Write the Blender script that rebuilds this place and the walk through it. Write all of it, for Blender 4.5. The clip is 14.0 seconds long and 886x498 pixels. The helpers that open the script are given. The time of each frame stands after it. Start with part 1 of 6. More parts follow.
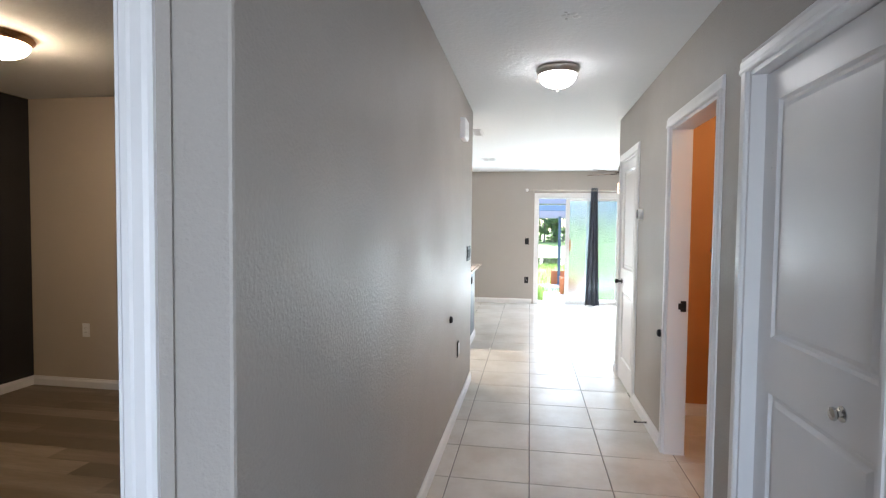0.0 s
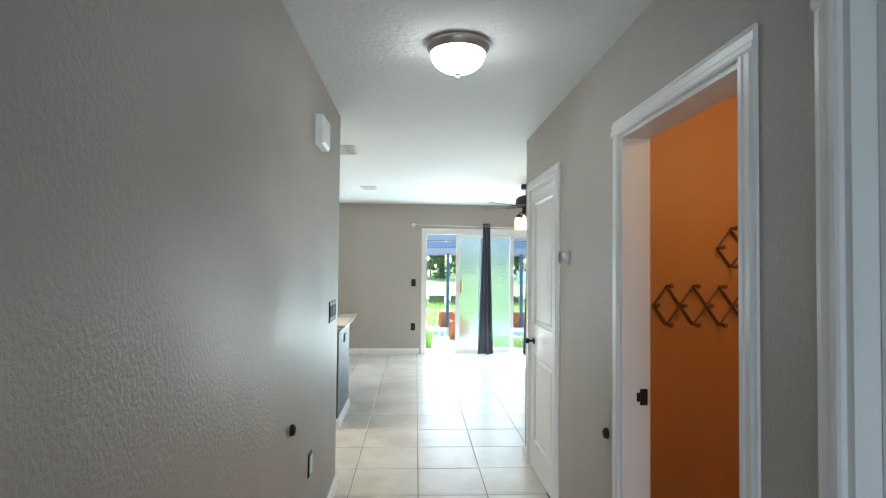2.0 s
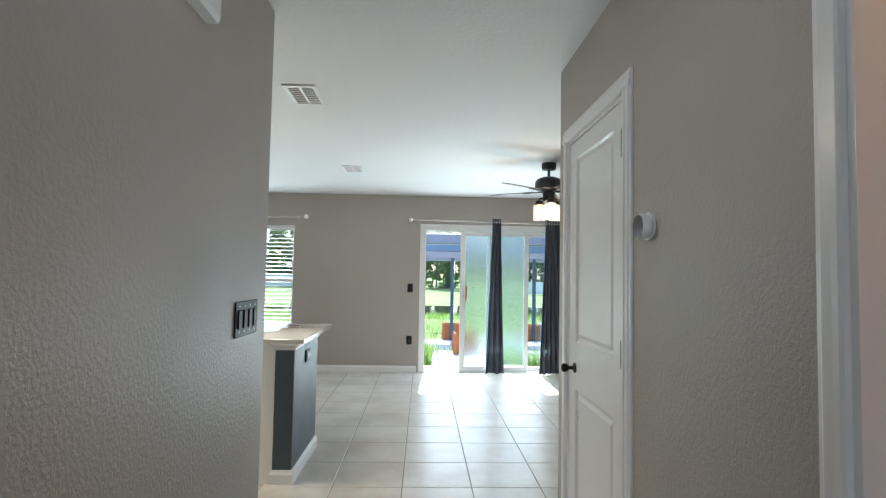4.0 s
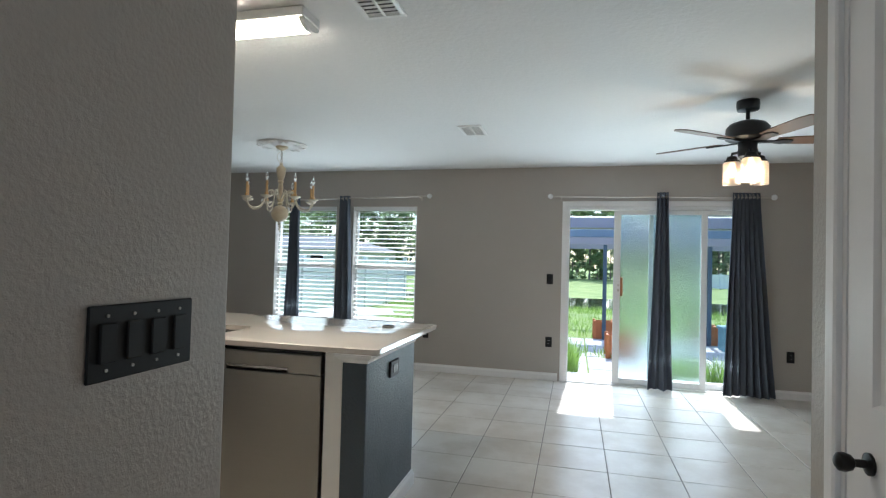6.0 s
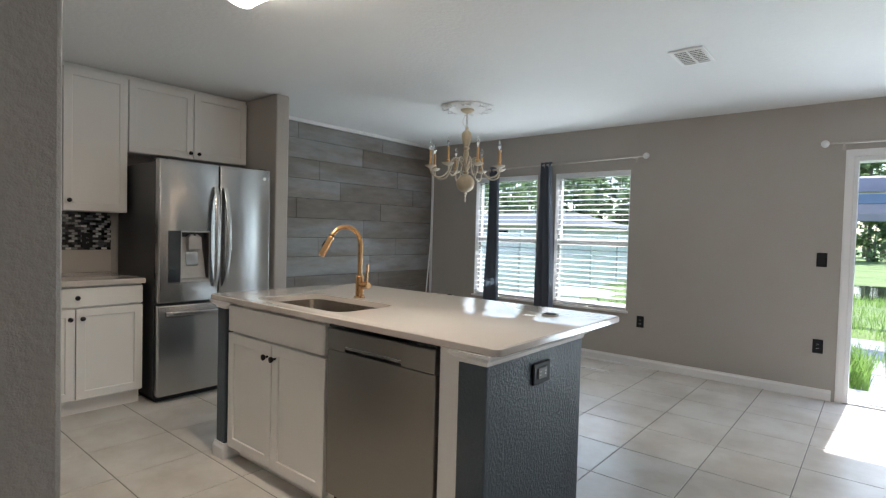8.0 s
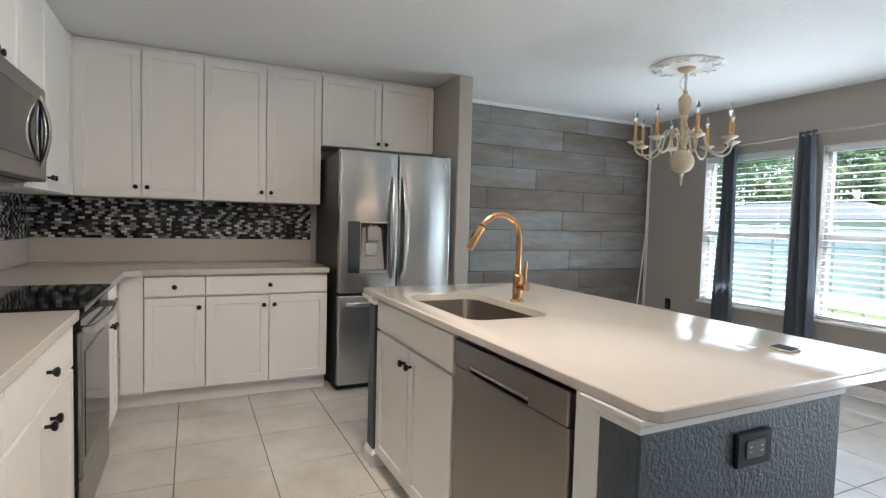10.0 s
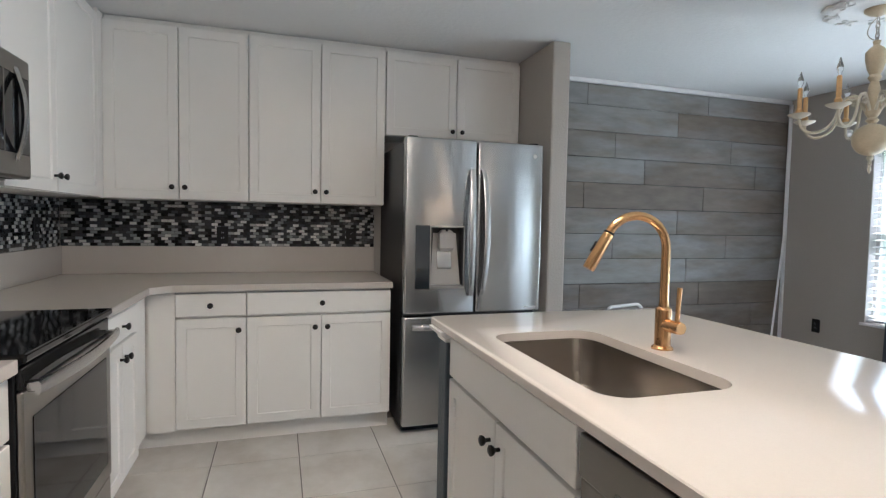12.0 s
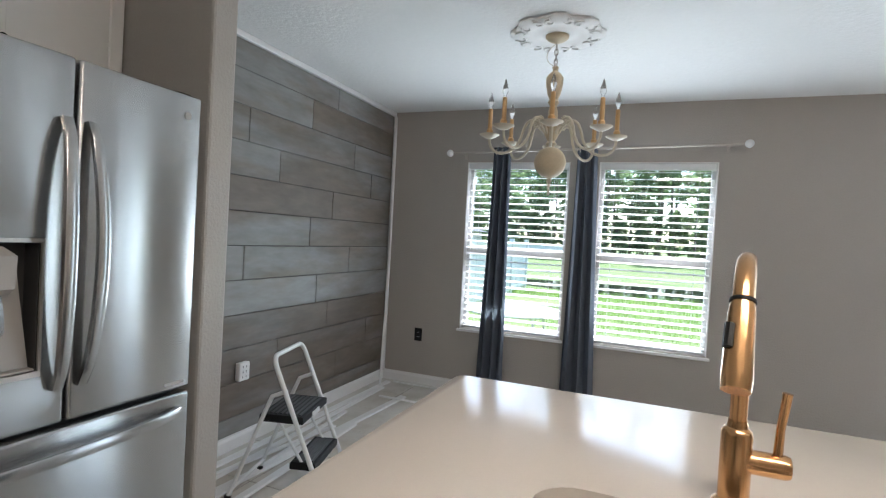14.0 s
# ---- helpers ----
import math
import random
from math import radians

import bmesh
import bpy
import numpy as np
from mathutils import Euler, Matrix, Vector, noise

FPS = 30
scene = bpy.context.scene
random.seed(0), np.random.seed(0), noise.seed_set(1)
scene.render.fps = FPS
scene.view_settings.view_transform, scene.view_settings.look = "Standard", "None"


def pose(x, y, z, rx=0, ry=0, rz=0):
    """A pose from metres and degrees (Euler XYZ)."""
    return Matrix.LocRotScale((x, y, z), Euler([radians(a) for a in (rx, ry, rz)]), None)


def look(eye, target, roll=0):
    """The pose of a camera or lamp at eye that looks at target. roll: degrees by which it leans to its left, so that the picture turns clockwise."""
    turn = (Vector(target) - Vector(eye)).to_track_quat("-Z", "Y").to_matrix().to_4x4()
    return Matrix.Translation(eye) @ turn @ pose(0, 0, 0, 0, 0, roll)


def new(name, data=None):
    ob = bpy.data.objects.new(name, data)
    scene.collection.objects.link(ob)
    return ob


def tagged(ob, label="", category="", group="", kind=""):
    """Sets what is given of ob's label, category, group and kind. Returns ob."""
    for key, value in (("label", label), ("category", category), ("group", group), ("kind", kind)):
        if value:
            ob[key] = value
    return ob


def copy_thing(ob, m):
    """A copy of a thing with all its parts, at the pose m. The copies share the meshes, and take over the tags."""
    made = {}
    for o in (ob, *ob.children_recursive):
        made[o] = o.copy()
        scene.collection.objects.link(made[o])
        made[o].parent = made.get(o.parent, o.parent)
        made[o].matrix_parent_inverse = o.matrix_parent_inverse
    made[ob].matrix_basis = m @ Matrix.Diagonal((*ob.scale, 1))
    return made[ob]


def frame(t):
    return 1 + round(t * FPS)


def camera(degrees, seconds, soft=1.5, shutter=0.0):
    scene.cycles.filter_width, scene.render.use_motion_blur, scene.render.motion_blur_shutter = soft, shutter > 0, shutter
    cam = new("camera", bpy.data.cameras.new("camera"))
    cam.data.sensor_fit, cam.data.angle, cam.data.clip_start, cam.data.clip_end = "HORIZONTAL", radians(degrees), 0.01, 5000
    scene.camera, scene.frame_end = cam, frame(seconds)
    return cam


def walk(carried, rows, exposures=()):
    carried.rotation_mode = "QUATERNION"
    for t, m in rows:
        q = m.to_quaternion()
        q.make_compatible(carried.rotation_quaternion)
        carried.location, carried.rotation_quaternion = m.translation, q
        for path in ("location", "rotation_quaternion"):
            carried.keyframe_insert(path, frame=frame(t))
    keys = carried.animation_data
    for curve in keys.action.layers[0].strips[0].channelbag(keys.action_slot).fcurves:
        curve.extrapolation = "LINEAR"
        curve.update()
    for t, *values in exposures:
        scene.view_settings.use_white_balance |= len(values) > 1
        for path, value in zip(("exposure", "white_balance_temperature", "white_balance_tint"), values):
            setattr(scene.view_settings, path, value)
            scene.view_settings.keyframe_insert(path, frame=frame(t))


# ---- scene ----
cam = camera(80.3, 14.0, soft=1.25)
PATH = [
    (0, (0.033, 0.352, 1.395), (-0.291, 2.324, 1.313), 0.6),
    (0.5, (0.025, 0.594, 1.441), (-0.169, 2.583, 1.36), 0.6),
    (1, (0.01, 0.921, 1.493), (-0.052, 2.919, 1.433), 0.7),
    (1.5, (0.01, 1.232, 1.488), (0.042, 3.231, 1.49), 0.6),
    (2, (0.022, 1.605, 1.469), (0.125, 3.602, 1.525), 0.6),
    (2.2, (0.032, 1.736, 1.457), (0.169, 3.73, 1.538), 0.6),
    (4.3, (0.183, 3.104, 1.341), (0.231, 5.101, 1.439), 1.1),
    (4.5, (0.201, 3.234, 1.351), (0.223, 5.232, 1.449), 1.1),
    (5, (0.233, 3.505, 1.338), (0.123, 5.5, 1.421), 1.4),
    (5.5, (0.247, 3.805, 1.336), (-0.044, 5.782, 1.4), 1.6),
    (6, (0.269, 4.062, 1.325), (-0.221, 6.0, 1.372), 1.5),
    (6.5, (0.349, 4.316, 1.334), (-0.348, 6.191, 1.36), 1.6),
    (7, (0.352, 4.549, 1.309), (-0.549, 6.335, 1.32), 1.7),
    (7.5, (0.352, 4.728, 1.3), (-0.741, 6.403, 1.272), 1.6),
    (8, (0.358, 4.875, 1.294), (-0.922, 6.411, 1.233), 1.5),
    (8.5, (0.372, 5.048, 1.286), (-1.074, 6.426, 1.195), 1.5),
    (9, (0.371, 5.192, 1.295), (-1.21, 6.411, 1.18), 1.4),
    (9.2, (0.337, 5.257, 1.277), (-1.288, 6.418, 1.17), 1.3),
    (11.3, (-0.251, 5.699, 1.283), (-2.189, 6.181, 1.167), 1.4),
    (11.5, (-0.328, 5.713, 1.278), (-2.267, 6.193, 1.174), 1.1),
    (12, (-0.599, 5.749, 1.287), (-2.506, 6.345, 1.181), 1.1),
    (12.5, (-0.95, 5.753, 1.299), (-2.713, 6.694, 1.206), 1.4),
    (13, (-1.32, 5.794, 1.298), (-2.812, 7.123, 1.215), 2.0),
    (13.5, (-1.686, 5.847, 1.328), (-2.83, 7.486, 1.259), 2.6),
    (14, (-2.047, 5.885, 1.323), (-2.782, 7.745, 1.28), 3.2),
]
EXPOSURES = [(0, 2.65, 5900, 11), (1.0, 2.5, 5850, 7), (2.0, 2.3, 5700, 1), (4.5, 1.72, 5720, 5), (6.5, 1.3, 5720, 6), (8.0, 1.45, 5850, 10), (9.0, 1.78, 5850, 11), (11.5, 1.97, 5600, 11), (12.5, 1.82, 5550, 11), (14.0, 1.82, 5750, 11)]
walk(cam, [(t, look(eye, target, roll)) for t, eye, target, roll in PATH], EXPOSURES)

# ---------------------------------------------------------------- light
world = bpy.data.worlds.new("world")
scene.world = world
world.use_nodes = True
wn = world.node_tree
sky = wn.nodes.new("ShaderNodeTexSky")
sky.sky_type = "NISHITA"
sky.sun_disc = False
sky.sun_elevation = radians(53)
sky.sun_rotation = radians(1.5)
sky.air_density, sky.dust_density = 1.0, 1.5
wn.links.new(sky.outputs[0], wn.nodes["Background"].inputs[0])
wn.nodes["Background"].inputs[1].default_value = 0.15


def lamp(name, kind, power, m, color=(1, 1, 1), **kw):
    data = bpy.data.lights.new(name, kind)
    data.energy, data.color = power, color
    for k, v in kw.items():
        if k == "size":
            data.size = v
        elif k == "size_y":
            data.shape, data.size_y = "RECTANGLE", v
        elif k == "radius":
            data.shadow_soft_size = v
        elif k == "spread":
            data.spread = v
        elif k == "angle":
            data.angle = v
    ob = new(name, data)
    ob.matrix_basis = m
    return ob


lamp("sun", "SUN", 3.2, look((0.25, 13, 9), (0.2, 12.0, 9 - 1.33)), (1, 0.95, 0.88), angle=radians(0.6))
# daylight through the openings of the north wall
lamp("sky_light_door", "AREA", 7.4, look((1.08, 10.185, 1.0), (1.08, 9.0, 1.0)), (0.86, 0.95, 1.0), size=1.75, size_y=1.9)
for x in (-3.125, -2.04):
    lamp("sky_light_window", "AREA", 1.25, look((x, 10.19, 1.27), (x, 9.0, 1.27)), (0.86, 0.95, 1.0), size=0.8, size_y=1.36)
# added lamps stand in for sunlit ground and step lighting the ceiling
lamp("ground_bounce_fill_door", "AREA", 6.0, look((1.08, 10.12, 0.3), (1.08, 9.3, 1.0)), (0.9, 1.0, 0.96), size=1.7, size_y=0.3, spread=radians(104))
for x in (-3.125, -2.04):
    lamp("ground_bounce_fill_window", "AREA", 2.1, look((x, 10.12, 0.7), (x, 9.3, 1.35)), (0.9, 1.0, 0.96), size=0.75, size_y=0.25, spread=radians(130))
# unseen front door, taken as open behind the walker; lamp added for daylight
lamp("entry_daylight_fill", "AREA", 7.0, look((0.1, -1.45, 1.15), (0.1, 3, 1.1)), (0.88, 0.94, 1.0), size=0.9, size_y=2.0)
# bulbs that no glass bowl stands for
lamp("fan_bulb", "POINT", 2.4, pose(1.357, 7.9, 1.93), (1, 0.76, 0.5), radius=0.03)
# unseen bulb without a fitting, added for the closet's orange light
lamp("unseen_closet_bulb", "POINT", 3.3, pose(1.75, 3.45, 2.28), (1, 0.62, 0.3), radius=0.08)

# ---------------------------------------------------------------- tools
ORIGIN = {}


def bm_box(bm, x0, y0, z0, x1, y1, z1, bevel=0.0, seg=1):
    vs = bmesh.ops.create_cube(bm, size=1)["verts"]
    for v in vs:
        v.co = Vector((x0 + (v.co.x + 0.5) * (x1 - x0), y0 + (v.co.y + 0.5) * (y1 - y0), z0 + (v.co.z + 0.5) * (z1 - z0)))
    if bevel:
        es = list({e for v in vs for e in v.link_edges})
        bmesh.ops.bevel(bm, geom=es, offset=bevel, segments=seg, affect="EDGES", profile=0.5)
    return bm


def box(x0, y0, z0, x1, y1, z1, bevel=0.0, seg=1):
    return bm_box(bmesh.new(), x0, y0, z0, x1, y1, z1, bevel, seg)


def boxes(*rows, bevel=0.0):
    bm = bmesh.new()
    for r in rows:
        bm_box(bm, *r, bevel=bevel)
    return bm


def bm_lathe(bm, profile, centre, axis="z", seg=24):
    """A turned shape: profile rows of (radius, height) along an axis through centre."""
    cx, cy, cz = centre
    rings = []
    for r, h in profile:
        ring = []
        for k in range(seg):
            a = 2 * math.pi * k / seg
            u, v = r * math.cos(a), r * math.sin(a)
            p = {"z": (cx + u, cy + v, cz + h), "x": (cx + h, cy + u, cz + v), "y": (cx + v, cy + h, cz + u)}[axis]
            ring.append(bm.verts.new(p))
        rings.append(ring)
    for a, b in zip(rings, rings[1:]):
        for k in range(seg):
            bm.faces.new((a[k], a[(k + 1) % seg], b[(k + 1) % seg], b[k]))
    for ring, flip in ((rings[0], True), (rings[-1], False)):
        bm.faces.new(ring[::-1] if flip else ring)
    return bm


def lathe(profile, centre, axis="z", seg=24):
    bm = bm_lathe(bmesh.new(), profile, centre, axis, seg)
    bmesh.ops.recalc_face_normals(bm, faces=bm.faces)
    return bm


def bm_tube(bm, points, radius, seg=10, closed=False):
    """A round tube along a path; radius is one number or one for each point."""
    pts = [Vector(p) for p in points]
    n = len(pts)
    rad = radius if isinstance(radius, (list, tuple)) else [radius] * n
    rings, side = [], None
    for i, p in enumerate(pts):
        if closed:
            d = pts[(i + 1) % n] - pts[i - 1]
        else:
            d = pts[min(i + 1, n - 1)] - pts[max(i - 1, 0)]
        d.normalize()
        if side is None:
            side = d.cross(Vector((0, 0, 1)) if abs(d.z) < 0.9 else Vector((1, 0, 0)))
        side = (side - d * side.dot(d)).normalized()
        up = d.cross(side)
        rings.append([bm.verts.new(p + rad[i] * (math.cos(2 * math.pi * k / seg) * side + math.sin(2 * math.pi * k / seg) * up)) for k in range(seg)])
    pairs = list(zip(rings, rings[1:])) + ([(rings[-1], rings[0])] if closed else [])
    for a, b in pairs:
        for k in range(seg):
            bm.faces.new((a[k], a[(k + 1) % seg], b[(k + 1) % seg], b[k]))
    if not closed:
        bm.faces.new(rings[0][::-1]), bm.faces.new(rings[-1])
    return bm


def tube(points, radius, seg=10, closed=False):
    bm = bm_tube(bmesh.new(), points, radius, seg, closed)
    bmesh.ops.recalc_face_normals(bm, faces=bm.faces)
    return bm


def bez(a, b, c, d, n=10):
    a, b, c, d = (Vector(p) for p in (a, b, c, d))
    return [a * (1 - t) ** 3 + b * 3 * t * (1 - t) ** 2 + c * 3 * t * t * (1 - t) + d * t ** 3 for t in (k / n for k in range(n + 1))]


def extrude_profile(profile, start, end, inward, up=(0, 0, 1), flip=False):
    """A moulding: profile rows of (out, up) swept straight from start to end."""
    bm = bmesh.new()
    s, e, o, u = Vector(start), Vector(end), Vector(inward), Vector(up)
    a = [bm.verts.new(s + o * p + u * q) for p, q in profile]
    b = [bm.verts.new(e + o * p + u * q) for p, q in profile]
    n = len(a)
    for k in range(n):
        bm.faces.new((a[k], a[(k + 1) % n], b[(k + 1) % n], b[k]))
    bm.faces.new(a[::-1]), bm.faces.new(b)
    bmesh.ops.recalc_face_normals(bm, faces=bm.faces)
    return bm


def mesh_of(name, bm, material, smooth=False):
    me = bpy.data.meshes.new(name)
    bm.to_mesh(me)
    bm.free()
    me.materials.append(material)
    if smooth:
        me.shade_smooth()
        me.set_sharp_from_angle(angle=radians(38))
    return me


def thing(name, at, label, category, group="", kind=""):
    ob = new(name)
    ob.empty_display_size = 0.1
    ob.location = at
    ORIGIN[ob] = Vector(at)
    return tagged(ob, label, category, group, kind)


def solid(name, bm, material, label="", category="", group="", kind="", smooth=False, at=(0, 0, 0)):
    """A thing that is one mesh (further parts may hang under it)."""
    if at != (0, 0, 0):
        bmesh.ops.translate(bm, verts=bm.verts, vec=-Vector(at))
    ob = new(name, mesh_of(name, bm, material, smooth))
    ob.location = at
    ORIGIN[ob] = Vector(at)
    return tagged(ob, label, category, group, kind)


def part(name, bm, material, parent, label="", smooth=False):
    bmesh.ops.translate(bm, verts=bm.verts, vec=-ORIGIN[parent])
    ob = new(name, mesh_of(name, bm, material, smooth))
    ob.parent = parent
    ORIGIN[ob] = ORIGIN[parent]
    return tagged(ob, label)


def structure(name, bm, material, label="", category="", smooth=False):
    return solid(name, bm, material, label, category, kind="structure", smooth=smooth)


# ---------------------------------------------------------------- materials
def material(name, color, rough=0.5, metal=0.0, vary=0.0, vary_scale=3.0, grain=0.0, grain_scale=60.0, bump=0.0, bump_scale=200.0, coat=0.0,
             spec=0.5, random_=0.0, hue_random=0.45, color2=None, stretch=(1, 1, 1), rough_vary=0.0, bump_dist=0.002, emit=None, emit_strength=0.0):
    """A painted or plain surface with colour variation at two scales, fine relief and uneven gloss."""
    m = bpy.data.materials.new(name)
    m.use_nodes = True
    nt = m.node_tree
    bs = nt.nodes["Principled BSDF"]
    bs.inputs["Roughness"].default_value = rough
    bs.inputs["Metallic"].default_value = metal
    bs.inputs["Coat Weight"].default_value = coat
    bs.inputs["Coat Roughness"].default_value = 0.08
    bs.inputs["Specular IOR Level"].default_value = spec
    bs.inputs["Base Color"].default_value = (*color, 1)
    if emit:
        bs.inputs["Emission Color"].default_value = (*emit, 1)
        bs.inputs["Emission Strength"].default_value = emit_strength
    geo = nt.nodes.new("ShaderNodeNewGeometry")
    mp = nt.nodes.new("ShaderNodeMapping")
    mp.inputs["Scale"].default_value = stretch
    nt.links.new(geo.outputs["Position"], mp.inputs["Vector"])

    def noise_tex(scale, detail=4.0, roughness=0.6):
        n = nt.nodes.new("ShaderNodeTexNoise")
        n.inputs["Scale"].default_value, n.inputs["Detail"].default_value, n.inputs["Roughness"].default_value = scale, detail, roughness
        nt.links.new(mp.outputs[0], n.inputs["Vector"])
        return n.outputs["Fac"]

    def mathn(op, a, b=None, c=None):
        n = nt.nodes.new("ShaderNodeMath")
        n.operation = op
        for i, v in enumerate((a, b, c)):
            if v is None:
                continue
            if isinstance(v, (int, float)):
                n.inputs[i].default_value = v
            else:
                nt.links.new(v, n.inputs[i])
        return n.outputs[0]

    if vary or grain or random_ or color2:
        tot = None
        if color2:
            ramp = nt.nodes.new("ShaderNodeValToRGB")
            ramp.color_ramp.elements[0].position, ramp.color_ramp.elements[1].position = 0.36, 0.64
            ramp.color_ramp.elements[0].color, ramp.color_ramp.elements[1].color = (*color, 1), (*color2, 1)
            src = noise_tex(vary_scale)
            if random_:
                oi = nt.nodes.new("ShaderNodeObjectInfo")
                src = mathn("ADD", src, mathn("MULTIPLY", mathn("SUBTRACT", oi.outputs["Random"], 0.5), hue_random))
            nt.links.new(src, ramp.inputs[0])
            base = ramp.outputs[0]
        else:
            base = None
        terms = []
        if vary:
            terms.append(mathn("MULTIPLY", mathn("SUBTRACT", noise_tex(vary_scale), 0.5), 2 * vary))
        if grain:
            terms.append(mathn("MULTIPLY", mathn("SUBTRACT", noise_tex(grain_scale, 3.0), 0.5), 2 * grain))
        if random_:
            oi = nt.nodes.new("ShaderNodeObjectInfo")
            terms.append(mathn("MULTIPLY", mathn("SUBTRACT", oi.outputs["Random"], 0.5), 2 * random_))
        tot = 1.0
        for t in terms:
            tot = mathn("ADD", t, tot)
        mix = nt.nodes.new("ShaderNodeVectorMath")
        mix.operation = "SCALE"
        if base:
            nt.links.new(base, mix.inputs[0])
        else:
            mix.inputs[0].default_value = color
        if isinstance(tot, float):
            mix.inputs["Scale"].default_value = tot
        else:
            nt.links.new(tot, mix.inputs["Scale"])
        nt.links.new(mix.outputs[0], bs.inputs["Base Color"])
    if rough_vary:
        nt.links.new(mathn("ADD", mathn("MULTIPLY", mathn("SUBTRACT", noise_tex(vary_scale * 1.7), 0.5), 2 * rough_vary), rough), bs.inputs["Roughness"])
    if bump:
        b = nt.nodes.new("ShaderNodeBump")
        b.inputs["Strength"].default_value, b.inputs["Distance"].default_value = bump, bump_dist
        nt.links.new(noise_tex(bump_scale, 3.0), b.inputs["Height"])
        nt.links.new(b.outputs[0], bs.inputs["Normal"])
    return m


def glass(name, color=(1, 1, 1), rough=0.0, ior=1.45):
    m = bpy.data.materials.new(name)
    m.use_nodes = True
    nt = m.node_tree
    bs = nt.nodes["Principled BSDF"]
    bs.inputs["Base Color"].default_value = (*color, 1)
    bs.inputs["Roughness"].default_value = rough
    bs.inputs["IOR"].default_value = ior
    bs.inputs["Transmission Weight"].default_value = 1.0
    return m


M_WALL = material("greige_wall_paint", (0.405, 0.372, 0.338), 0.5, vary=0.06, vary_scale=1.3, grain=0.05, grain_scale=90, bump=0.7, bump_scale=85, rough_vary=0.17, bump_dist=0.004)
M_CEIL = material("white_ceiling_texture", (0.76, 0.76, 0.76), 0.75, vary=0.03, vary_scale=1.0, grain=0.03, grain_scale=40, bump=0.6, bump_scale=38, bump_dist=0.005)
M_TRIM = material("white_trim_paint", (0.8, 0.79, 0.79), 0.3, vary=0.012, vary_scale=3, bump=0.03, bump_scale=120, rough_vary=0.02)
M_DOOR = material("white_door_paint", (0.78, 0.77, 0.78), 0.3, vary=0.02, vary_scale=3, bump=0.12, bump_scale=220, rough_vary=0.06)
M_CAB = material("white_cabinet_paint", (0.84, 0.815, 0.785), 0.36, vary=0.03, vary_scale=2.5, bump=0.06, bump_scale=120)
M_TILE = material("pale_grey_porcelain", (0.66, 0.63, 0.59), 0.32, spec=0.38, color2=(0.52, 0.475, 0.425), hue_random=0.14, vary_scale=2.6, grain=0.04, grain_scale=30, random_=0.04, rough_vary=0.04, bump=0.06, bump_scale=30)
M_GROUT = material("grey_grout", (0.19, 0.175, 0.16), 0.85, vary=0.15, vary_scale=6, bump=0.3, bump_scale=300)
M_QUARTZ = material("white_quartz", (0.58, 0.53, 0.485), 0.12, vary=0.025, vary_scale=5, grain=0.03, grain_scale=240, coat=0.1)
M_STEEL = material("brushed_stainless_steel", (0.5, 0.495, 0.49), 0.25, metal=1.0, vary=0.03, vary_scale=2, grain=0.03, grain_scale=60, stretch=(1, 1, 30), rough_vary=0.02)
# brushed sideways, so that reflections draw out upwards
bs = M_STEEL.node_tree.nodes["Principled BSDF"]
tangent = M_STEEL.node_tree.nodes.new("ShaderNodeTangent")
tangent.direction_type, tangent.axis = "RADIAL", "Z"
M_STEEL.node_tree.links.new(tangent.outputs[0], bs.inputs["Tangent"])
bs.inputs["Anisotropic"].default_value, bs.inputs["Anisotropic Rotation"].default_value = 0.92, 0.25
M_STEEL_DARK = material("dark_stainless_steel", (0.29, 0.275, 0.255), 0.3, metal=1.0, vary=0.03, vary_scale=3, grain=0.03, grain_scale=60, stretch=(1, 1, 30))
M_BLACK = material("black_plastic", (0.01, 0.01, 0.011), 0.5, vary=0.2, vary_scale=20, spec=0.25)
M_BLACK_METAL = material("oil_rubbed_black_metal", (0.018, 0.016, 0.015), 0.32, metal=0.6, vary=0.3, vary_scale=30)
M_BLACK_GLASS = material("black_glass", (0.006, 0.006, 0.007), 0.06, spec=0.35)
M_BLUE = material("slate_blue_wall_paint", (0.055, 0.073, 0.092), 0.45, vary=0.12, vary_scale=2, bump=1.0, bump_scale=75, rough_vary=0.12, bump_dist=0.005)
M_GOLD = material("brushed_gold_brass", (0.62, 0.36, 0.17), 0.24, metal=1.0, vary=0.06, vary_scale=20, bump=0.04, bump_scale=300)
M_CURTAIN = material("slate_grey_curtain_cloth", (0.1, 0.115, 0.145), 0.8, vary=0.12, vary_scale=5, grain=0.12, grain_scale=600, bump=0.3, bump_scale=900, bump_dist=0.001)
M_GLASS = glass("clear_glass", (0.83, 0.88, 0.87))
M_FROST = glass("misted_glass", (0.84, 0.97, 0.99), 0.27)
M_VINYL = material("white_vinyl", (0.8, 0.8, 0.8), 0.35, vary=0.03, vary_scale=3)
M_NICKEL = material("brushed_nickel", (0.5, 0.46, 0.42), 0.32, metal=1.0, vary=0.05, vary_scale=30)
# closet walls: the orange of their light is put into the base colour
M_ORANGE_LIT_WALL = material("orange_lit_wall", (0.5, 0.235, 0.075), 0.6, vary=0.06, vary_scale=2, bump=0.3, bump_scale=85)
M_DARK_WALL = material("black_accent_wall_paint", (0.02, 0.02, 0.022), 0.5, vary=0.1, bump=0.3, bump_scale=85)
M_BED_WALL = material("beige_wall_paint", (0.5, 0.43, 0.35), 0.55, vary=0.04, bump=0.3, bump_scale=85)
M_LAMPGLASS = material("lit_frosted_lamp_glass", (0.9, 0.88, 0.84), 0.4, emit=(1.0, 0.96, 0.9), emit_strength=3.2)
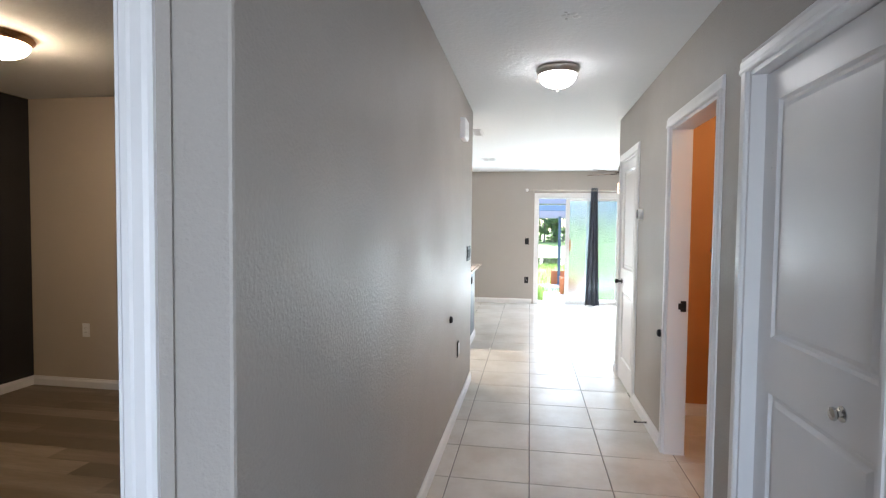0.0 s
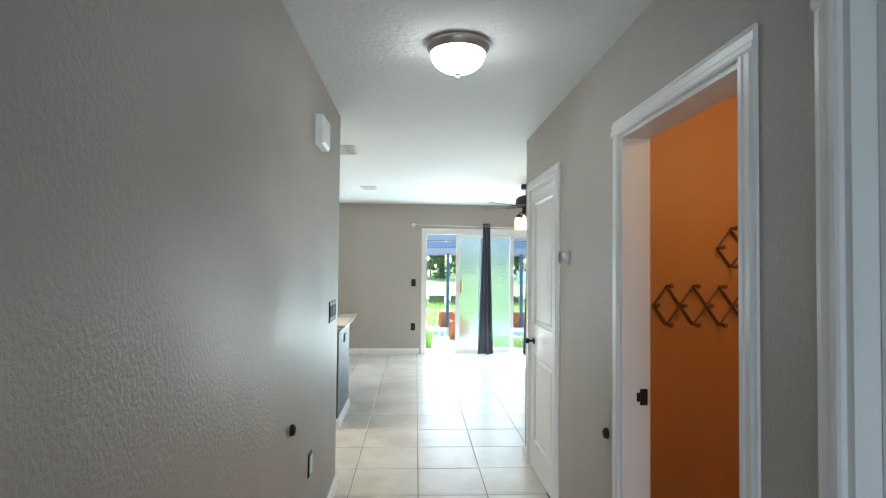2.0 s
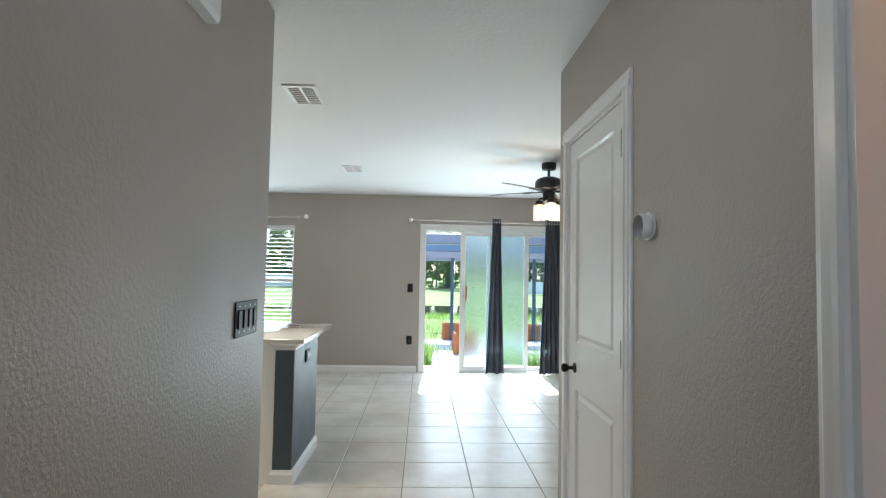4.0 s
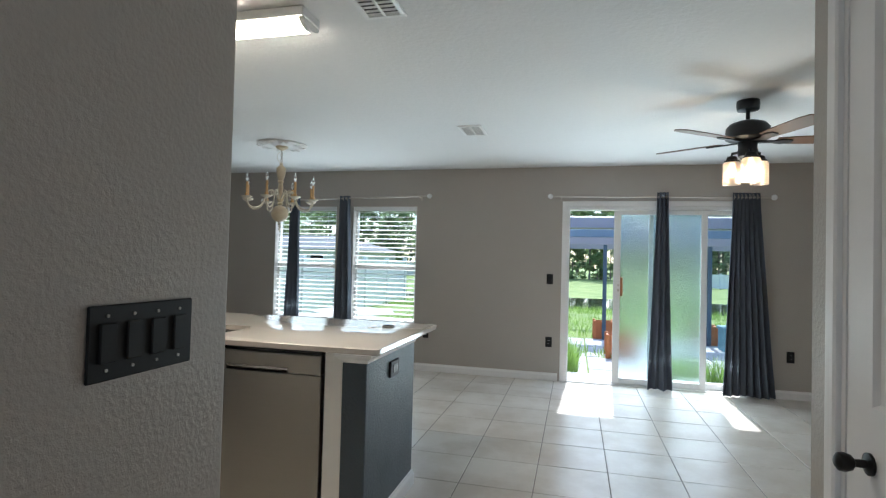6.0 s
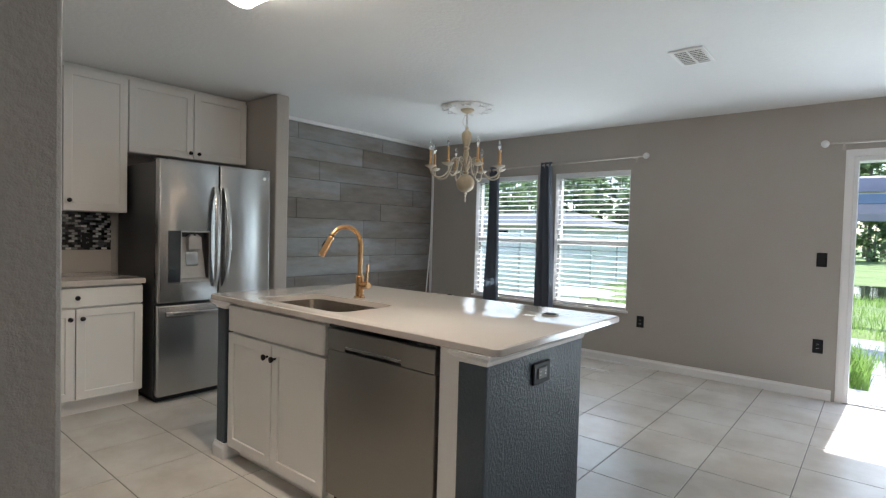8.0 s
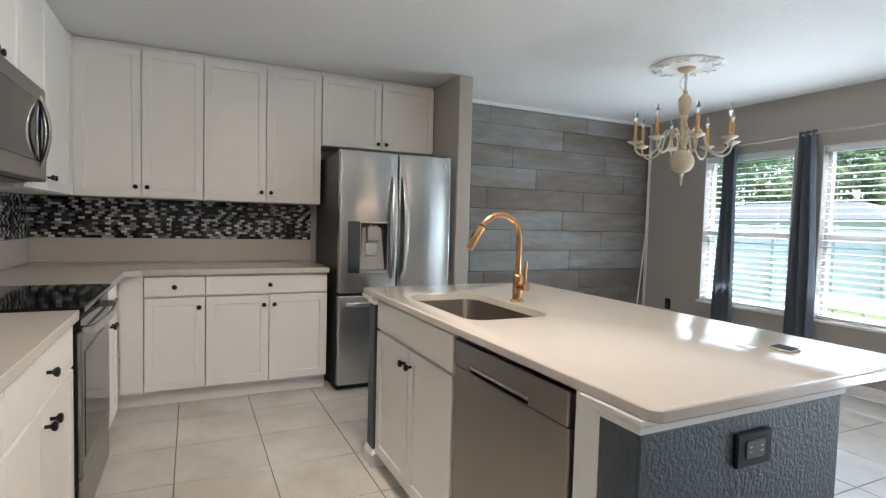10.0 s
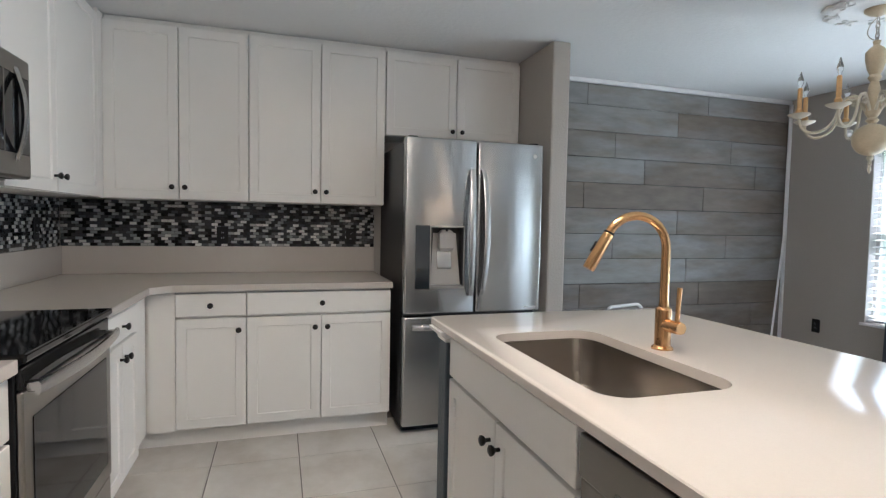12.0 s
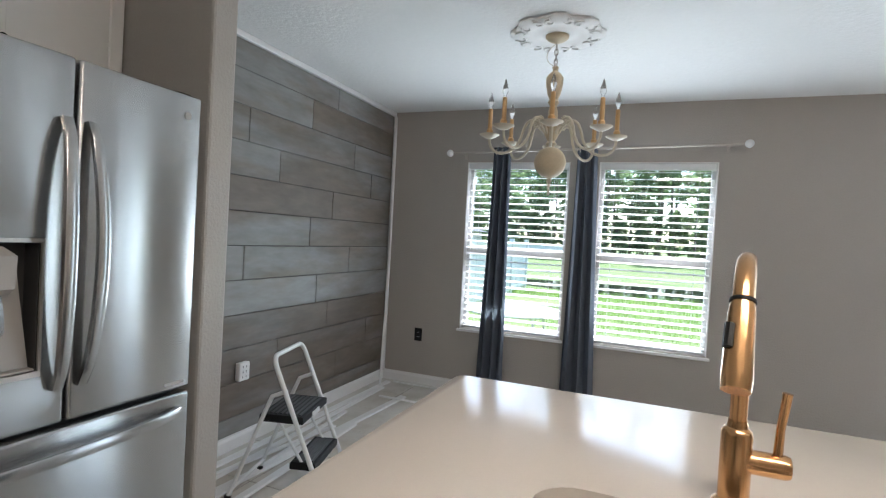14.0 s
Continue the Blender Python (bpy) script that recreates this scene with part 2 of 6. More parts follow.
M_LAMPGLASS_WARM = material("lit_warm_lamp_glass", (0.9, 0.82, 0.7), 0.4, emit=(1.0, 0.74, 0.46), emit_strength=12.5)
M_LENS = material("lit_white_lens", (0.9, 0.87, 0.8), 0.4, emit=(1.0, 0.83, 0.62), emit_strength=18.0)

# ---------------------------------------------------------------- plan
XL, XR, YB, H = -0.485, 0.878, 10.2, 2.44
XW, YS, XA = -4.40, 4.45, -4.305       # kitchen west wall, kitchen south wall, dining west wall
XE, YL = 3.6, 5.65                     # living room east and south walls
XF, YF = -1.9, 1.21                    # foyer's west wall and the wall beside the bedroom door
T = 0.12
CL = 4.75, 5.49                        # closet door
D1 = 1.74, 2.61                        # hall door
D2 = 2.938, 3.765                      # open doorway
DB = -1.52, -0.70                     # bedroom door
DH = 2.02
WIN = ((-3.56, -2.69), (-2.46, -1.62))
WZ = 0.545, 1.987
SL = 0.17, 2.02                        # sliding door
SLZ = 1.99
EN = -0.36, 0.56                       # opening for an unseen front door, behind the walker


def cut(bm, cutters):
    """bm with the volumes of the cutters taken away."""
    obs = [bpy.data.objects.new("tmp", mesh_of("tmp", b, M_WALL)) for b in (bm, *cutters)]
    for o in obs:
        scene.collection.objects.link(o)
    for o in obs[1:]:
        mod = obs[0].modifiers.new("cut", "BOOLEAN")
        mod.object, mod.operation, mod.solver = o, "DIFFERENCE", "EXACT"
    dg = bpy.context.evaluated_depsgraph_get()
    me = bpy.data.meshes.new_from_object(obs[0].evaluated_get(dg))
    out = bmesh.new()
    out.from_mesh(me)
    for o in obs:
        bpy.data.meshes.remove(o.data)
    bpy.data.meshes.remove(me)
    return out


def round_rect(x0, y0, x1, y1, r, n=6):
    pts = []
    for cx, cy, a0 in ((x1 - r, y1 - r, 0), (x0 + r, y1 - r, 90), (x0 + r, y0 + r, 180), (x1 - r, y0 + r, 270)):
        pts += [(cx + r * math.cos(radians(a0 + 90 * k / n)), cy + r * math.sin(radians(a0 + 90 * k / n))) for k in range(n + 1)]
    return pts


def loft(loops, cap=True):
    """Skin over loops of 3D points of equal count."""
    bm = bmesh.new()
    rings = [[bm.verts.new(p) for p in loop] for loop in loops]
    n = len(rings[0])
    for a, b in zip(rings, rings[1:]):
        for k in range(n):
            bm.faces.new((a[k], a[(k + 1) % n], b[(k + 1) % n], b[k]))
    if cap:
        bm.faces.new(rings[0][::-1]), bm.faces.new(rings[-1])
    bmesh.ops.recalc_face_normals(bm, faces=bm.faces)
    return bm


structure("wall_hall_left", box(XL - T, YF, 0, XL, 5.09, H, 0.008, 2), M_WALL, "greige textured hall wall", "wall")
structure("wall_foyer", boxes((XF, YF, 0, DB[0], YF + T, H), (DB[0], YF, DH, DB[1], YF + T, H), (DB[1], YF, 0, XL - T, YF + T, H), (XF - T, -1.4, 0, XF, YF + T, H)), M_WALL, "greige foyer walls", "wall")
structure("wall_hall_right", cut(box(XR, -1.4, 0, XR + T, YL, H), [box(XR - 1, a, -1, XR + 1, b, DH) for a, b in (D1, D2, CL)]), M_WALL, "greige textured hall wall with three doorways", "wall")
structure("wall_entry", boxes((XF - T, -1.52, 0, EN[0], -1.4, H), (EN[0], -1.52, 2.05, EN[1], -1.4, H), (EN[1], -1.52, 0, XR + T, -1.4, H)), M_WALL, "greige wall round the unseen front doorway", "wall")
structure("wall_north", cut(box(XW - T, YB, 0, XE + T, YB + 0.15, H), [box(a, YB - 1, WZ[0], b, YB + 1, WZ[1]) for a, b in WIN] + [box(SL[0], YB - 1, -1, SL[1], YB + 1, SLZ)]), M_WALL, "greige wall with two windows and a sliding door", "wall")
structure("wall_kitchen_west", box(XW - T, YS - T, 0, XW, 7.525, H), M_WALL, "greige kitchen wall behind the cabinets", "wall")
structure("wall_stub", box(XW, 7.40, 0, -3.62, 7.525, H, 0.012, 2), M_WALL, "greige stub wall beside the refrigerator", "wall")
# wall coloured black to darken the shaded gaps between its planks
wall_accent = structure("wall_dining_west", box(XW - T, 7.525, 0, XA, YB, H), M_BLACK, "dining room wall clad in grey wood planks", "wall")
structure("wall_kitchen_south", box(XW, YS - T, 0, XL - T, YS, H), M_WALL, "greige kitchen wall behind the range", "wall")
structure("wall_living_south", box(XR + T, YL - T, 0, XE, YL, H), M_WALL, "greige living room wall", "wall")
structure("wall_living_east", box(XE, YL - T, 0, XE + T, YB, H), M_WALL, "greige living room wall", "wall")
structure("wall_closet", boxes((XR + T, 4.52, 0, 2.7, 4.60, H), (XR + T, 2.66, 0, 2.7, 2.74, H), (2.7, 2.66, 0, 2.78, 4.60, H)), M_ORANGE_LIT_WALL, "closet walls coloured orange for their warm light", "wall")
structure("wall_bedroom", boxes((-4.16, 4.2, 0, XL - T, YS - T, H), (-4.16, YF, 0, XF - T, YF + T, H)), M_BED_WALL, "beige bedroom walls", "wall")
structure("wall_bedroom_dark", box(-4.28, YF, 0, -4.16, YS - T, H), M_DARK_WALL, "black accent wall of the bedroom", "wall")
structure("ceiling", box(XW - T, -1.52, H, XE + T, YB + 0.15, H + 0.12), M_CEIL, "white textured ceiling", "ceiling")
floor = structure("floor", box(XW - T, -1.52, -0.1, XE + T, YB + 0.15, -0.003), M_GROUT, "pale grey porcelain tiles with thin grey joints", "floor")
floor_bedroom = structure("floor_bedroom", box(-4.16, YF + T, -0.003, XL - T, 4.2, 0.004), M_GROUT, "brown grey wood plank floor", "floor")

# ---- mouldings
BASE = [(0, 0), (0.014, 0), (0.014, 0.062), (0.011, 0.07), (0.007, 0.078), (0.006, 0.088), (0, 0.088)]


def baseboard(a, b, inward):
    structure("baseboard", extrude_profile(BASE, (*a, 0), (*b, 0), (*inward, 0)), M_TRIM, "white moulded baseboard along the wall", "baseboard")


CW = 0.066
for a, b, n in (((XL, YF), (XL, 5.09), (1, 0)), ((XL - T, 5.09), (XL, 5.09), (0, 1)), ((XR, D1[1] + CW), (XR, D2[0] - CW), (-1, 0)), ((XR, D2[1] + CW), (XR, CL[0] - CW), (-1, 0)), ((XR, CL[1] + CW), (XR, YL + 0.014), (-1, 0)),
                ((XR, -1.4), (XR, D1[0] - CW), (-1, 0)), ((XR, YL), (XE, YL), (0, 1)), ((XE, YL), (XE, YB), (-1, 0)), ((XA + 0.03, YB), (0.09, YB), (0, -1)), ((2.1, YB), (XE, YB), (0, -1)),
                ((XA + 0.016, 7.525), (XA + 0.016, YB), (1, 0)), ((-3.62, 7.40), (-3.62, 7.525), (1, 0)), ((-4.16, 4.2), (XL - T, 4.2), (0, -1)), ((-4.16, YF + T), (-4.16, 4.2), (1, 0)),
                ((XR + T, 4.52), (2.7, 4.52), (0, -1)), ((DB[1] + CW, YF), (XL, YF), (0, -1))):
    baseboard(a, b, n)

CASE = [(0, 0), (0.012, 0), (0.017, 0.006), (0.017, 0.02), (0.013, 0.025), (0.014, 0.048), (0.009, 0.056), (0.008, CW), (0, CW)]


def casing_x(name, ya, yb, top, x, n, label):
    """Moulded casing round an opening in a wall that faces n along x, with its jamb boards."""
    th = thing(name, (x, (ya + yb) / 2, 0), label, "door frame", kind="structure")
    for y, d in ((ya, -1), (yb, 1)):
        part("casing", extrude_profile(CASE, (x, y, 0), (x, y, top), (n, 0, 0), (0, d, 0)), M_TRIM, th)
    part("casing", extrude_profile(CASE, (x, ya - CW, top), (x, yb + CW, top), (n, 0, 0), (0, 0, 1)), M_TRIM, th)
    for y, d in ((ya, 1), (yb, -1)):
        part("jamb", boxes((x - n * T if n > 0 else x, min(y, y + d * 0.018), 0, x if n > 0 else x - n * T, max(y, y + d * 0.018), top)), M_TRIM, th)
    part("jamb", boxes((min(x, x - n * T), ya + 0.018, top - 0.018, max(x, x - n * T), yb - 0.018, top)), M_TRIM, th)
    return th


casing_x("door_frame_1", *D1, DH, XR, -1, "white moulded casing round the hall door")
dfr = casing_x("door_frame_2", *D2, DH, XR, -1, "white moulded casing round the open orange closet")
casing_x("door_frame_3", *CL, DH, XR, -1, "white moulded casing round the panelled closet door")
part("strike_plate", boxes((XR + 0.076, D2[1] - 0.021, 0.893, XR + 0.108, D2[1] - 0.018, 0.96), (XR + 0.062, D2[1] - 0.022, 0.908, XR + 0.078, D2[1] - 0.018, 0.945), bevel=0.001), M_BLACK_METAL, dfr, "black metal strike plate")
bdf = thing("door_frame_4", (-1.1, YF, 0), "white moulded casing round the bedroom doorway", "door frame", kind="structure")
for x, d in ((DB[0], -1), (DB[1], 1)):
    part("casing", extrude_profile(CASE, (x, YF, 0), (x, YF, DH), (0, -1, 0), (d, 0, 0)), M_TRIM, bdf)
    part("jamb", box(min(x, x - d * 0.018), YF, 0, max(x, x - d * 0.018), YF + T, DH), M_TRIM, bdf)
part("casing", extrude_profile(CASE, (DB[0] - CW, YF, DH), (DB[1] + CW, YF, DH), (0, -1, 0), (0, 0, 1)), M_TRIM, bdf)


def knob_profile(r):
    return [(r * 1.15, 0), (r * 1.15, 0.006), (r * 0.45, 0.01), (r * 0.4, 0.03), (r * 0.8, 0.036), (r, 0.048), (r * 0.92, 0.06), (r * 0.5, 0.066)]


def panel_door(name, ya, yb, x, label, knob_y, knob_mat, hinge_y=None, knob_z=0.93, mid=(0.785, 0.995), rail=0.115, depth=1.0):
    """A moulded two-panel door leaf in a wall that faces -x."""
    th = thing(name, (x, (ya + yb) / 2, 0), label, "door", kind="structure")
    z0, z1, s = 0.012, DH - 0.022, 0.105
    bm = bmesh.new()
    bm_box(bm, x + 0.014, ya, z0, x + 0.035, yb, z1)
    for r in ((x, ya, z0, x + 0.016, ya + s, z1), (x, yb - s, z0, x + 0.016, yb, z1), (x, ya + s, z0, x + 0.016, yb - s, z0 + 0.2),
              (x, ya + s, mid[0], x + 0.016, yb - s, mid[1]), (x, ya + s, z1 - rail, x + 0.016, yb - s, z1)):
        bm_box(bm, *r)
    leaf = part("leaf", bm, M_DOOR, th)
    for a, b in ((z0 + 0.2, mid[0]), (mid[1], z1 - rail)):
        bm = loft([[(x + d, ya + s + i, a + i), (x + d, yb - s - i, a + i), (x + d, yb - s - i, b - i), (x + d, ya + s + i, b - i)] for d, i in ((0.0, 0.0), (0.011, 0.009), (0.0125, 0.022), (0.004, 0.04), (0.004, 0.044))], cap=False)
        bm.faces.new([v for v in bm.verts][-4:])
        bmesh.ops.recalc_face_normals(bm, faces=bm.faces)
        part("panel", bm, M_DOOR, leaf)
    part("knob", lathe([(r, -h * depth) for r, h in knob_profile(0.0205)], (x, knob_y, knob_z), "x", 20), knob_mat, leaf, "round door knob", smooth=True)
    if hinge_y is not None:
        for z in (0.25, 1.07, 1.84):
            bm = lathe([(0.007, -0.05), (0.007, 0.05)], (x - 0.006, hinge_y, z), "z", 10)
            bm_box(bm, x - 0.003, hinge_y, z - 0.048, x, hinge_y + 0.028, z + 0.048)
            part("hinge", bm, M_BLACK_METAL, th, "black metal hinge")
    return th


panel_door("door_1", D1[0] + 0.02, D1[1] - 0.02, XR + 0.055, "closed white two-panel hall door with chrome knob", 2.015, material("polished_chrome", (0.6, 0.6, 0.6), 0.1, metal=1.0, vary=0.02), knob_z=0.868, depth=0.5)
panel_door("door_3", CL[0] + 0.02, CL[1] - 0.02, XR + 0.003, "closed white two-panel closet door with black knob", 5.37, M_BLACK_METAL, CL[0] + 0.019, 0.92, (0.822, 1.04), 0.085)

# ---------------------------------------------------------------- kitchen
def fbox(fr, u0, u1, d0, d1, z0, z1, bevel=0.0, bm=None, seg=1):
    """A box on a front: fr = (axis, sign, place); u along the front, d out from it."""
    axis, s, p = fr
    bm = bm or bmesh.new()
    a, b = sorted((p + s * d0, p + s * d1))
    u0, u1 = sorted((u0, u1))
    if axis == "x":
        return bm_box(bm, a, u0, z0, b, u1, z1, bevel, seg)
    return bm_box(bm, u0, a, z0, u1, b, z1, bevel, seg)


def fpoint(fr, u, d, z):
    axis, s, p = fr
    return (p + s * d, u, z) if axis == "x" else (u, p + s * d, z)


def cab_knob(fr, u, z, parent, d=0.02):
    axis, s, _ = fr
    part("knob", lathe([(0.006, 0), (0.006, s * 0.014), (0.011, s * 0.018), (0.0155, s * 0.024), (0.0155, s * 0.03), (0.009, s * 0.034)], fpoint(fr, u, d, z), axis, 14), M_BLACK_METAL, parent, "small round black knob", smooth=True)


def shaker(fr, u0, u1, z0, z1, parent, knobs=(), flat=False, name="door"):
    u0, u1 = sorted((u0, u1))
    g, s = 0.003, 0.052
    u0, u1, z0, z1 = u0 + g, u1 - g, z0 + g, z1 - g
    if flat:
        bm = fbox(fr, u0, u1, -0.011, 0.02, z0, z1, 0.0025)
    else:
        def rect(i, d):
            return [fpoint(fr, u, d, z) for u, z in ((u0 + i, z0 + i), (u1 - i, z0 + i), (u1 - i, z1 - i), (u0 + i, z1 - i))]

        bm = loft([rect(0, -0.011), rect(0, 0.018), rect(0.002, 0.02), rect(s, 0.02), rect(s + 0.002, 0.0185), rect(s + 0.004, 0.0125), rect(s + 0.006, 0.0125)])
    ob = part(name, bm, M_CAB, parent)
    for u, z in knobs:
        cab_knob(fr, u, z, ob)
    return ob


def cabinet(name, fr, u0, u1, depth, z0, z1, label, group, kick=0.0):
    u0, u1 = sorted((u0, u1))
    th = thing(name, fpoint(fr, (u0 + u1) / 2, -depth / 2, z0 - kick if kick else z0), label, "cabinet", group)
    part("body", fbox(fr, u0 + 0.001, u1 - 0.001, -depth, -0.012, z0, z1, 0.001), M_CAB, th)
    if kick:
        part("toe_kick", fbox(fr, u0, u1, -depth, -0.055, z0 - kick, z0), M_CAB, th)
    return th


WEST, SOUTH = ("x", 1, -3.74), ("y", 1, 5.075)
WUP, SUP = ("x", 1, -4.108), ("y", 1, 4.76)
ZT = 0.878
D_W = -3.74 - XW - 0.002
D_S = 5.075 - YS - 0.002
# west run: a narrow unit and a double unit
c = cabinet("base_cabinet", WEST, 5.21, 5.575, D_W, 0.1, ZT, "white shaker base cabinet with one drawer over one door", "base cabinets", 0.1)
shaker(WEST, 5.21, 5.575, 0.735, 0.868, c, ((5.39, 0.80),), True, "drawer")
shaker(WEST, 5.21, 5.575, 0.11, 0.728, c, ((5.535, 0.66),))
c = cabinet("base_cabinet", WEST, 5.575, 6.40, D_W, 0.1, ZT, "white shaker base cabinet with a wide drawer over two doors", "base cabinets", 0.1)
shaker(WEST, 5.575, 6.40, 0.735, 0.868, c, ((5.99, 0.80),), True, "drawer")
shaker(WEST, 5.575, 5.985, 0.11, 0.728, c, ((5.95, 0.66),))
shaker(WEST, 5.985, 6.40, 0.11, 0.728, c, ((6.02, 0.66),))
c = cabinet("corner_cabinet", WEST, YS + 0.002, 5.21, D_W, 0.1, ZT, "white corner base cabinet with a plain filler", "base cabinets", 0.1)
part("filler", fbox(WEST, 5.078, 5.208, -0.011, 0.0, 0.1, ZT), M_CAB, c)
# south run, each side of the range
c = cabinet("base_cabinet", SOUTH, -3.738, -2.927, D_S, 0.1, ZT, "white shaker base cabinet with a drawer over doors beside the range", "base cabinets", 0.1)
shaker(SOUTH, -2.927, -3.44, 0.735, 0.868, c, ((-3.185, 0.80),), True, "drawer")
shaker(SOUTH, -2.927, -3.185, 0.11, 0.728, c, ((-3.15, 0.66),))
shaker(SOUTH, -3.185, -3.44, 0.11, 0.728, c, ((-3.22, 0.66),))
for a, b in ((-2.178, -1.39), (-1.39, XL - T - 0.003)):
    c = cabinet("base_cabinet", SOUTH, a, b, D_S, 0.1, ZT, "white shaker base cabinet with a wide drawer over two doors", "base cabinets", 0.1)
    m = (a + b) / 2
    shaker(SOUTH, a, b, 0.735 - 0.03, 0.868, c, ((m, 0.79),), True, "drawer")
    shaker(SOUTH, a, m, 0.11, 0.70, c, ((m - 0.035, 0.635),))
    shaker(SOUTH, m, b, 0.11, 0.70, c, ((m + 0.035, 0.635),))
# worktops with their upstands
top = loft([[(x, y, z) for x, y in ((XW, YS), (-2.925, YS), (-2.925, 5.115), (-3.60, 5.115), (-3.69, 5.205), (-3.69, 6.405), (XW, 6.405))] for z in (ZT, 0.915)])
bmesh.ops.bevel(top, geom=[e for e in top.edges], offset=0.003, segments=2, affect="EDGES")
wt = solid("countertop", top, M_QUARTZ, "white quartz corner countertop with a quartz upstand", "countertop", "countertops")
part("upstand", box(XW, YS + 0.02, 0.9155, XW + 0.02, 6.405, 1.09, 0.002), M_QUARTZ, wt)
part("upstand", box(XW + 0.0205, YS, 0.9155, -2.925, YS + 0.02, 1.09, 0.002), M_QUARTZ, wt)
wt = solid("countertop", box(-2.18, YS, ZT, XL - T - 0.002, 5.115, 0.915, 0.003, 2), M_QUARTZ, "white quartz countertop beside the range", "countertop", "countertops")
part("upstand", box(-2.18, YS, 0.9155, XL - T - 0.002, YS + 0.02, 1.09, 0.002), M_QUARTZ, wt)

# upper cabinets reach the ceiling
UB, UT = 1.384, H - 0.004
DU, DSU = -4.108 - XW - 0.002, 4.76 - YS - 0.002
for a, m, b in ((4.782, 5.176, 5.569), (5.569, 6.003, 6.42)):
    c = cabinet("wall_cabinet", WUP, a, b, DU, UB, UT, "tall white shaker wall cabinet with two doors", "wall cabinets")
    shaker(WUP, a, m, UB, UT - 0.03, c, ((m - 0.035, UB + 0.075),))
    shaker(WUP, m, b, UB, UT - 0.03, c, ((m + 0.035, UB + 0.075),))
c = cabinet("wall_cabinet", WUP, 6.42, 7.398, DU, 1.853, UT, "short white shaker wall cabinet over the refrigerator", "wall cabinets")
shaker(WUP, 6.425, 6.92, 1.853, UT - 0.03, c, ((6.885, 1.90),))
shaker(WUP, 6.92, 7.395, 1.853, UT - 0.03, c, ((6.955, 1.90),))
c = cabinet("wall_cabinet", SUP, -4.108, -2.94, DSU, UB, UT, "white shaker corner wall cabinet with two doors", "wall cabinets")
shaker(SUP, -2.94, -3.436, UB, UT - 0.03, c, ((-3.40, UB + 0.075),))
shaker(SUP, -3.436, -4.02, UB, UT - 0.03, c, ((-3.472, UB + 0.075),))
part("filler", box(-4.106, 4.7605, UB, -4.022, 4.7785, UT - 0.002), M_CAB, c)
part("filler", box(-4.1075, 4.7795, UB, -4.0895, 4.7845, UT - 0.002), M_CAB, c)
c = cabinet("wall_cabinet", SUP, -2.94, -2.155, DSU, 1.85, UT, "short white shaker wall cabinet over the microwave", "wall cabinets")
shaker(SUP, -2.155, -2.545, 1.85, UT - 0.03, c, ((-2.51, 1.91),))
shaker(SUP, -2.545, -2.94, 1.85, UT - 0.03, c, ((-2.58, 1.91),))

# mosaic of small glass and stone tiles between upstand and cabinets
def mosaic_material(name, steps, rough):
    m = material(name, (0.1, 0.1, 0.1), rough, bump=0.05, bump_scale=200)
    nt = m.node_tree
    g = nt.nodes.new("ShaderNodeNewGeometry")
    r = nt.nodes.new("ShaderNodeValToRGB")
    r.color_ramp.interpolation = "CONSTANT"
    e = r.color_ramp.elements
    e[1].position, e[1].color = steps[1][0], (*steps[1][1], 1)
    e[0].position, e[0].color = steps[0][0], (*steps[0][1], 1)
    for p, col in steps[2:]:
        e.new(p).color = (*col, 1)
    nt.links.new(g.outputs["Random Per Island"], r.inputs[0])
    nt.links.new(r.outputs[0], nt.nodes["Principled BSDF"].inputs["Base Color"])
    return m


M_MOSAIC = (mosaic_material("black_glass_mosaic", ((0, (0.006, 0.006, 0.007)), (0.55, (0.05, 0.052, 0.058)), (0.82, (0.1, 0.105, 0.11))), 0.12),
            mosaic_material("pale_stone_mosaic", ((0, (0.05, 0.05, 0.052)), (0.25, (0.4, 0.4, 0.385)), (0.55, (0.6, 0.59, 0.56)), (0.75, (0.24, 0.25, 0.25)), (0.9, (0.72, 0.71, 0.68))), 0.16))


def mosaic(fr, u0, u1, z0, z1):
    verts, faces, slots = [], [], []
    pu, pz, g = 0.04, 0.0195, 0.0022
    rows = int(round((z1 - z0) / pz))
    pz = (z1 - z0) / rows
    for k in range(rows):
        u = u0 - (pu / 2 if k % 2 else 0)
        c = random.randint(0, 1)
        while u < u1:
            a, b = max(u, u0), min(u + pu - g, u1)
            if b - a > 0.004:
                i = len(verts)
                d = 0.007 + 0.0015 * random.random()
                t1, t2 = random.uniform(-0.0005, 0.0005), random.uniform(-0.0005, 0.0005)
                za, zb = z0 + k * pz, z0 + (k + 1) * pz - g
                verts += [fpoint(fr, p, 0.002, r) for p, r in ((a, za), (b, za), (b, zb), (a, zb))]
                verts += [fpoint(fr, p, d + e, r) for p, r, e in ((a, za, t1 + t2), (b, za, t2 - t1), (b, zb, -t1 - t2), (a, zb, t1 - t2))]
                faces += [(i + 4, i + 5, i + 6, i + 7)] + [(i + j, i + (j + 1) % 4, i + 4 + (j + 1) % 4, i + 4 + j) for j in range(4)]
                slots += [1 if (c % 2 == 0) != (random.random() < 0.12) else 0] * 5
            u += pu
            c += 1
    me = bpy.data.meshes.new("mosaic_tiles")
    me.from_pydata(verts, [], faces)
    for m in M_MOSAIC:
        me.materials.append(m)
    me.polygons.foreach_set("material_index", slots)
    return me


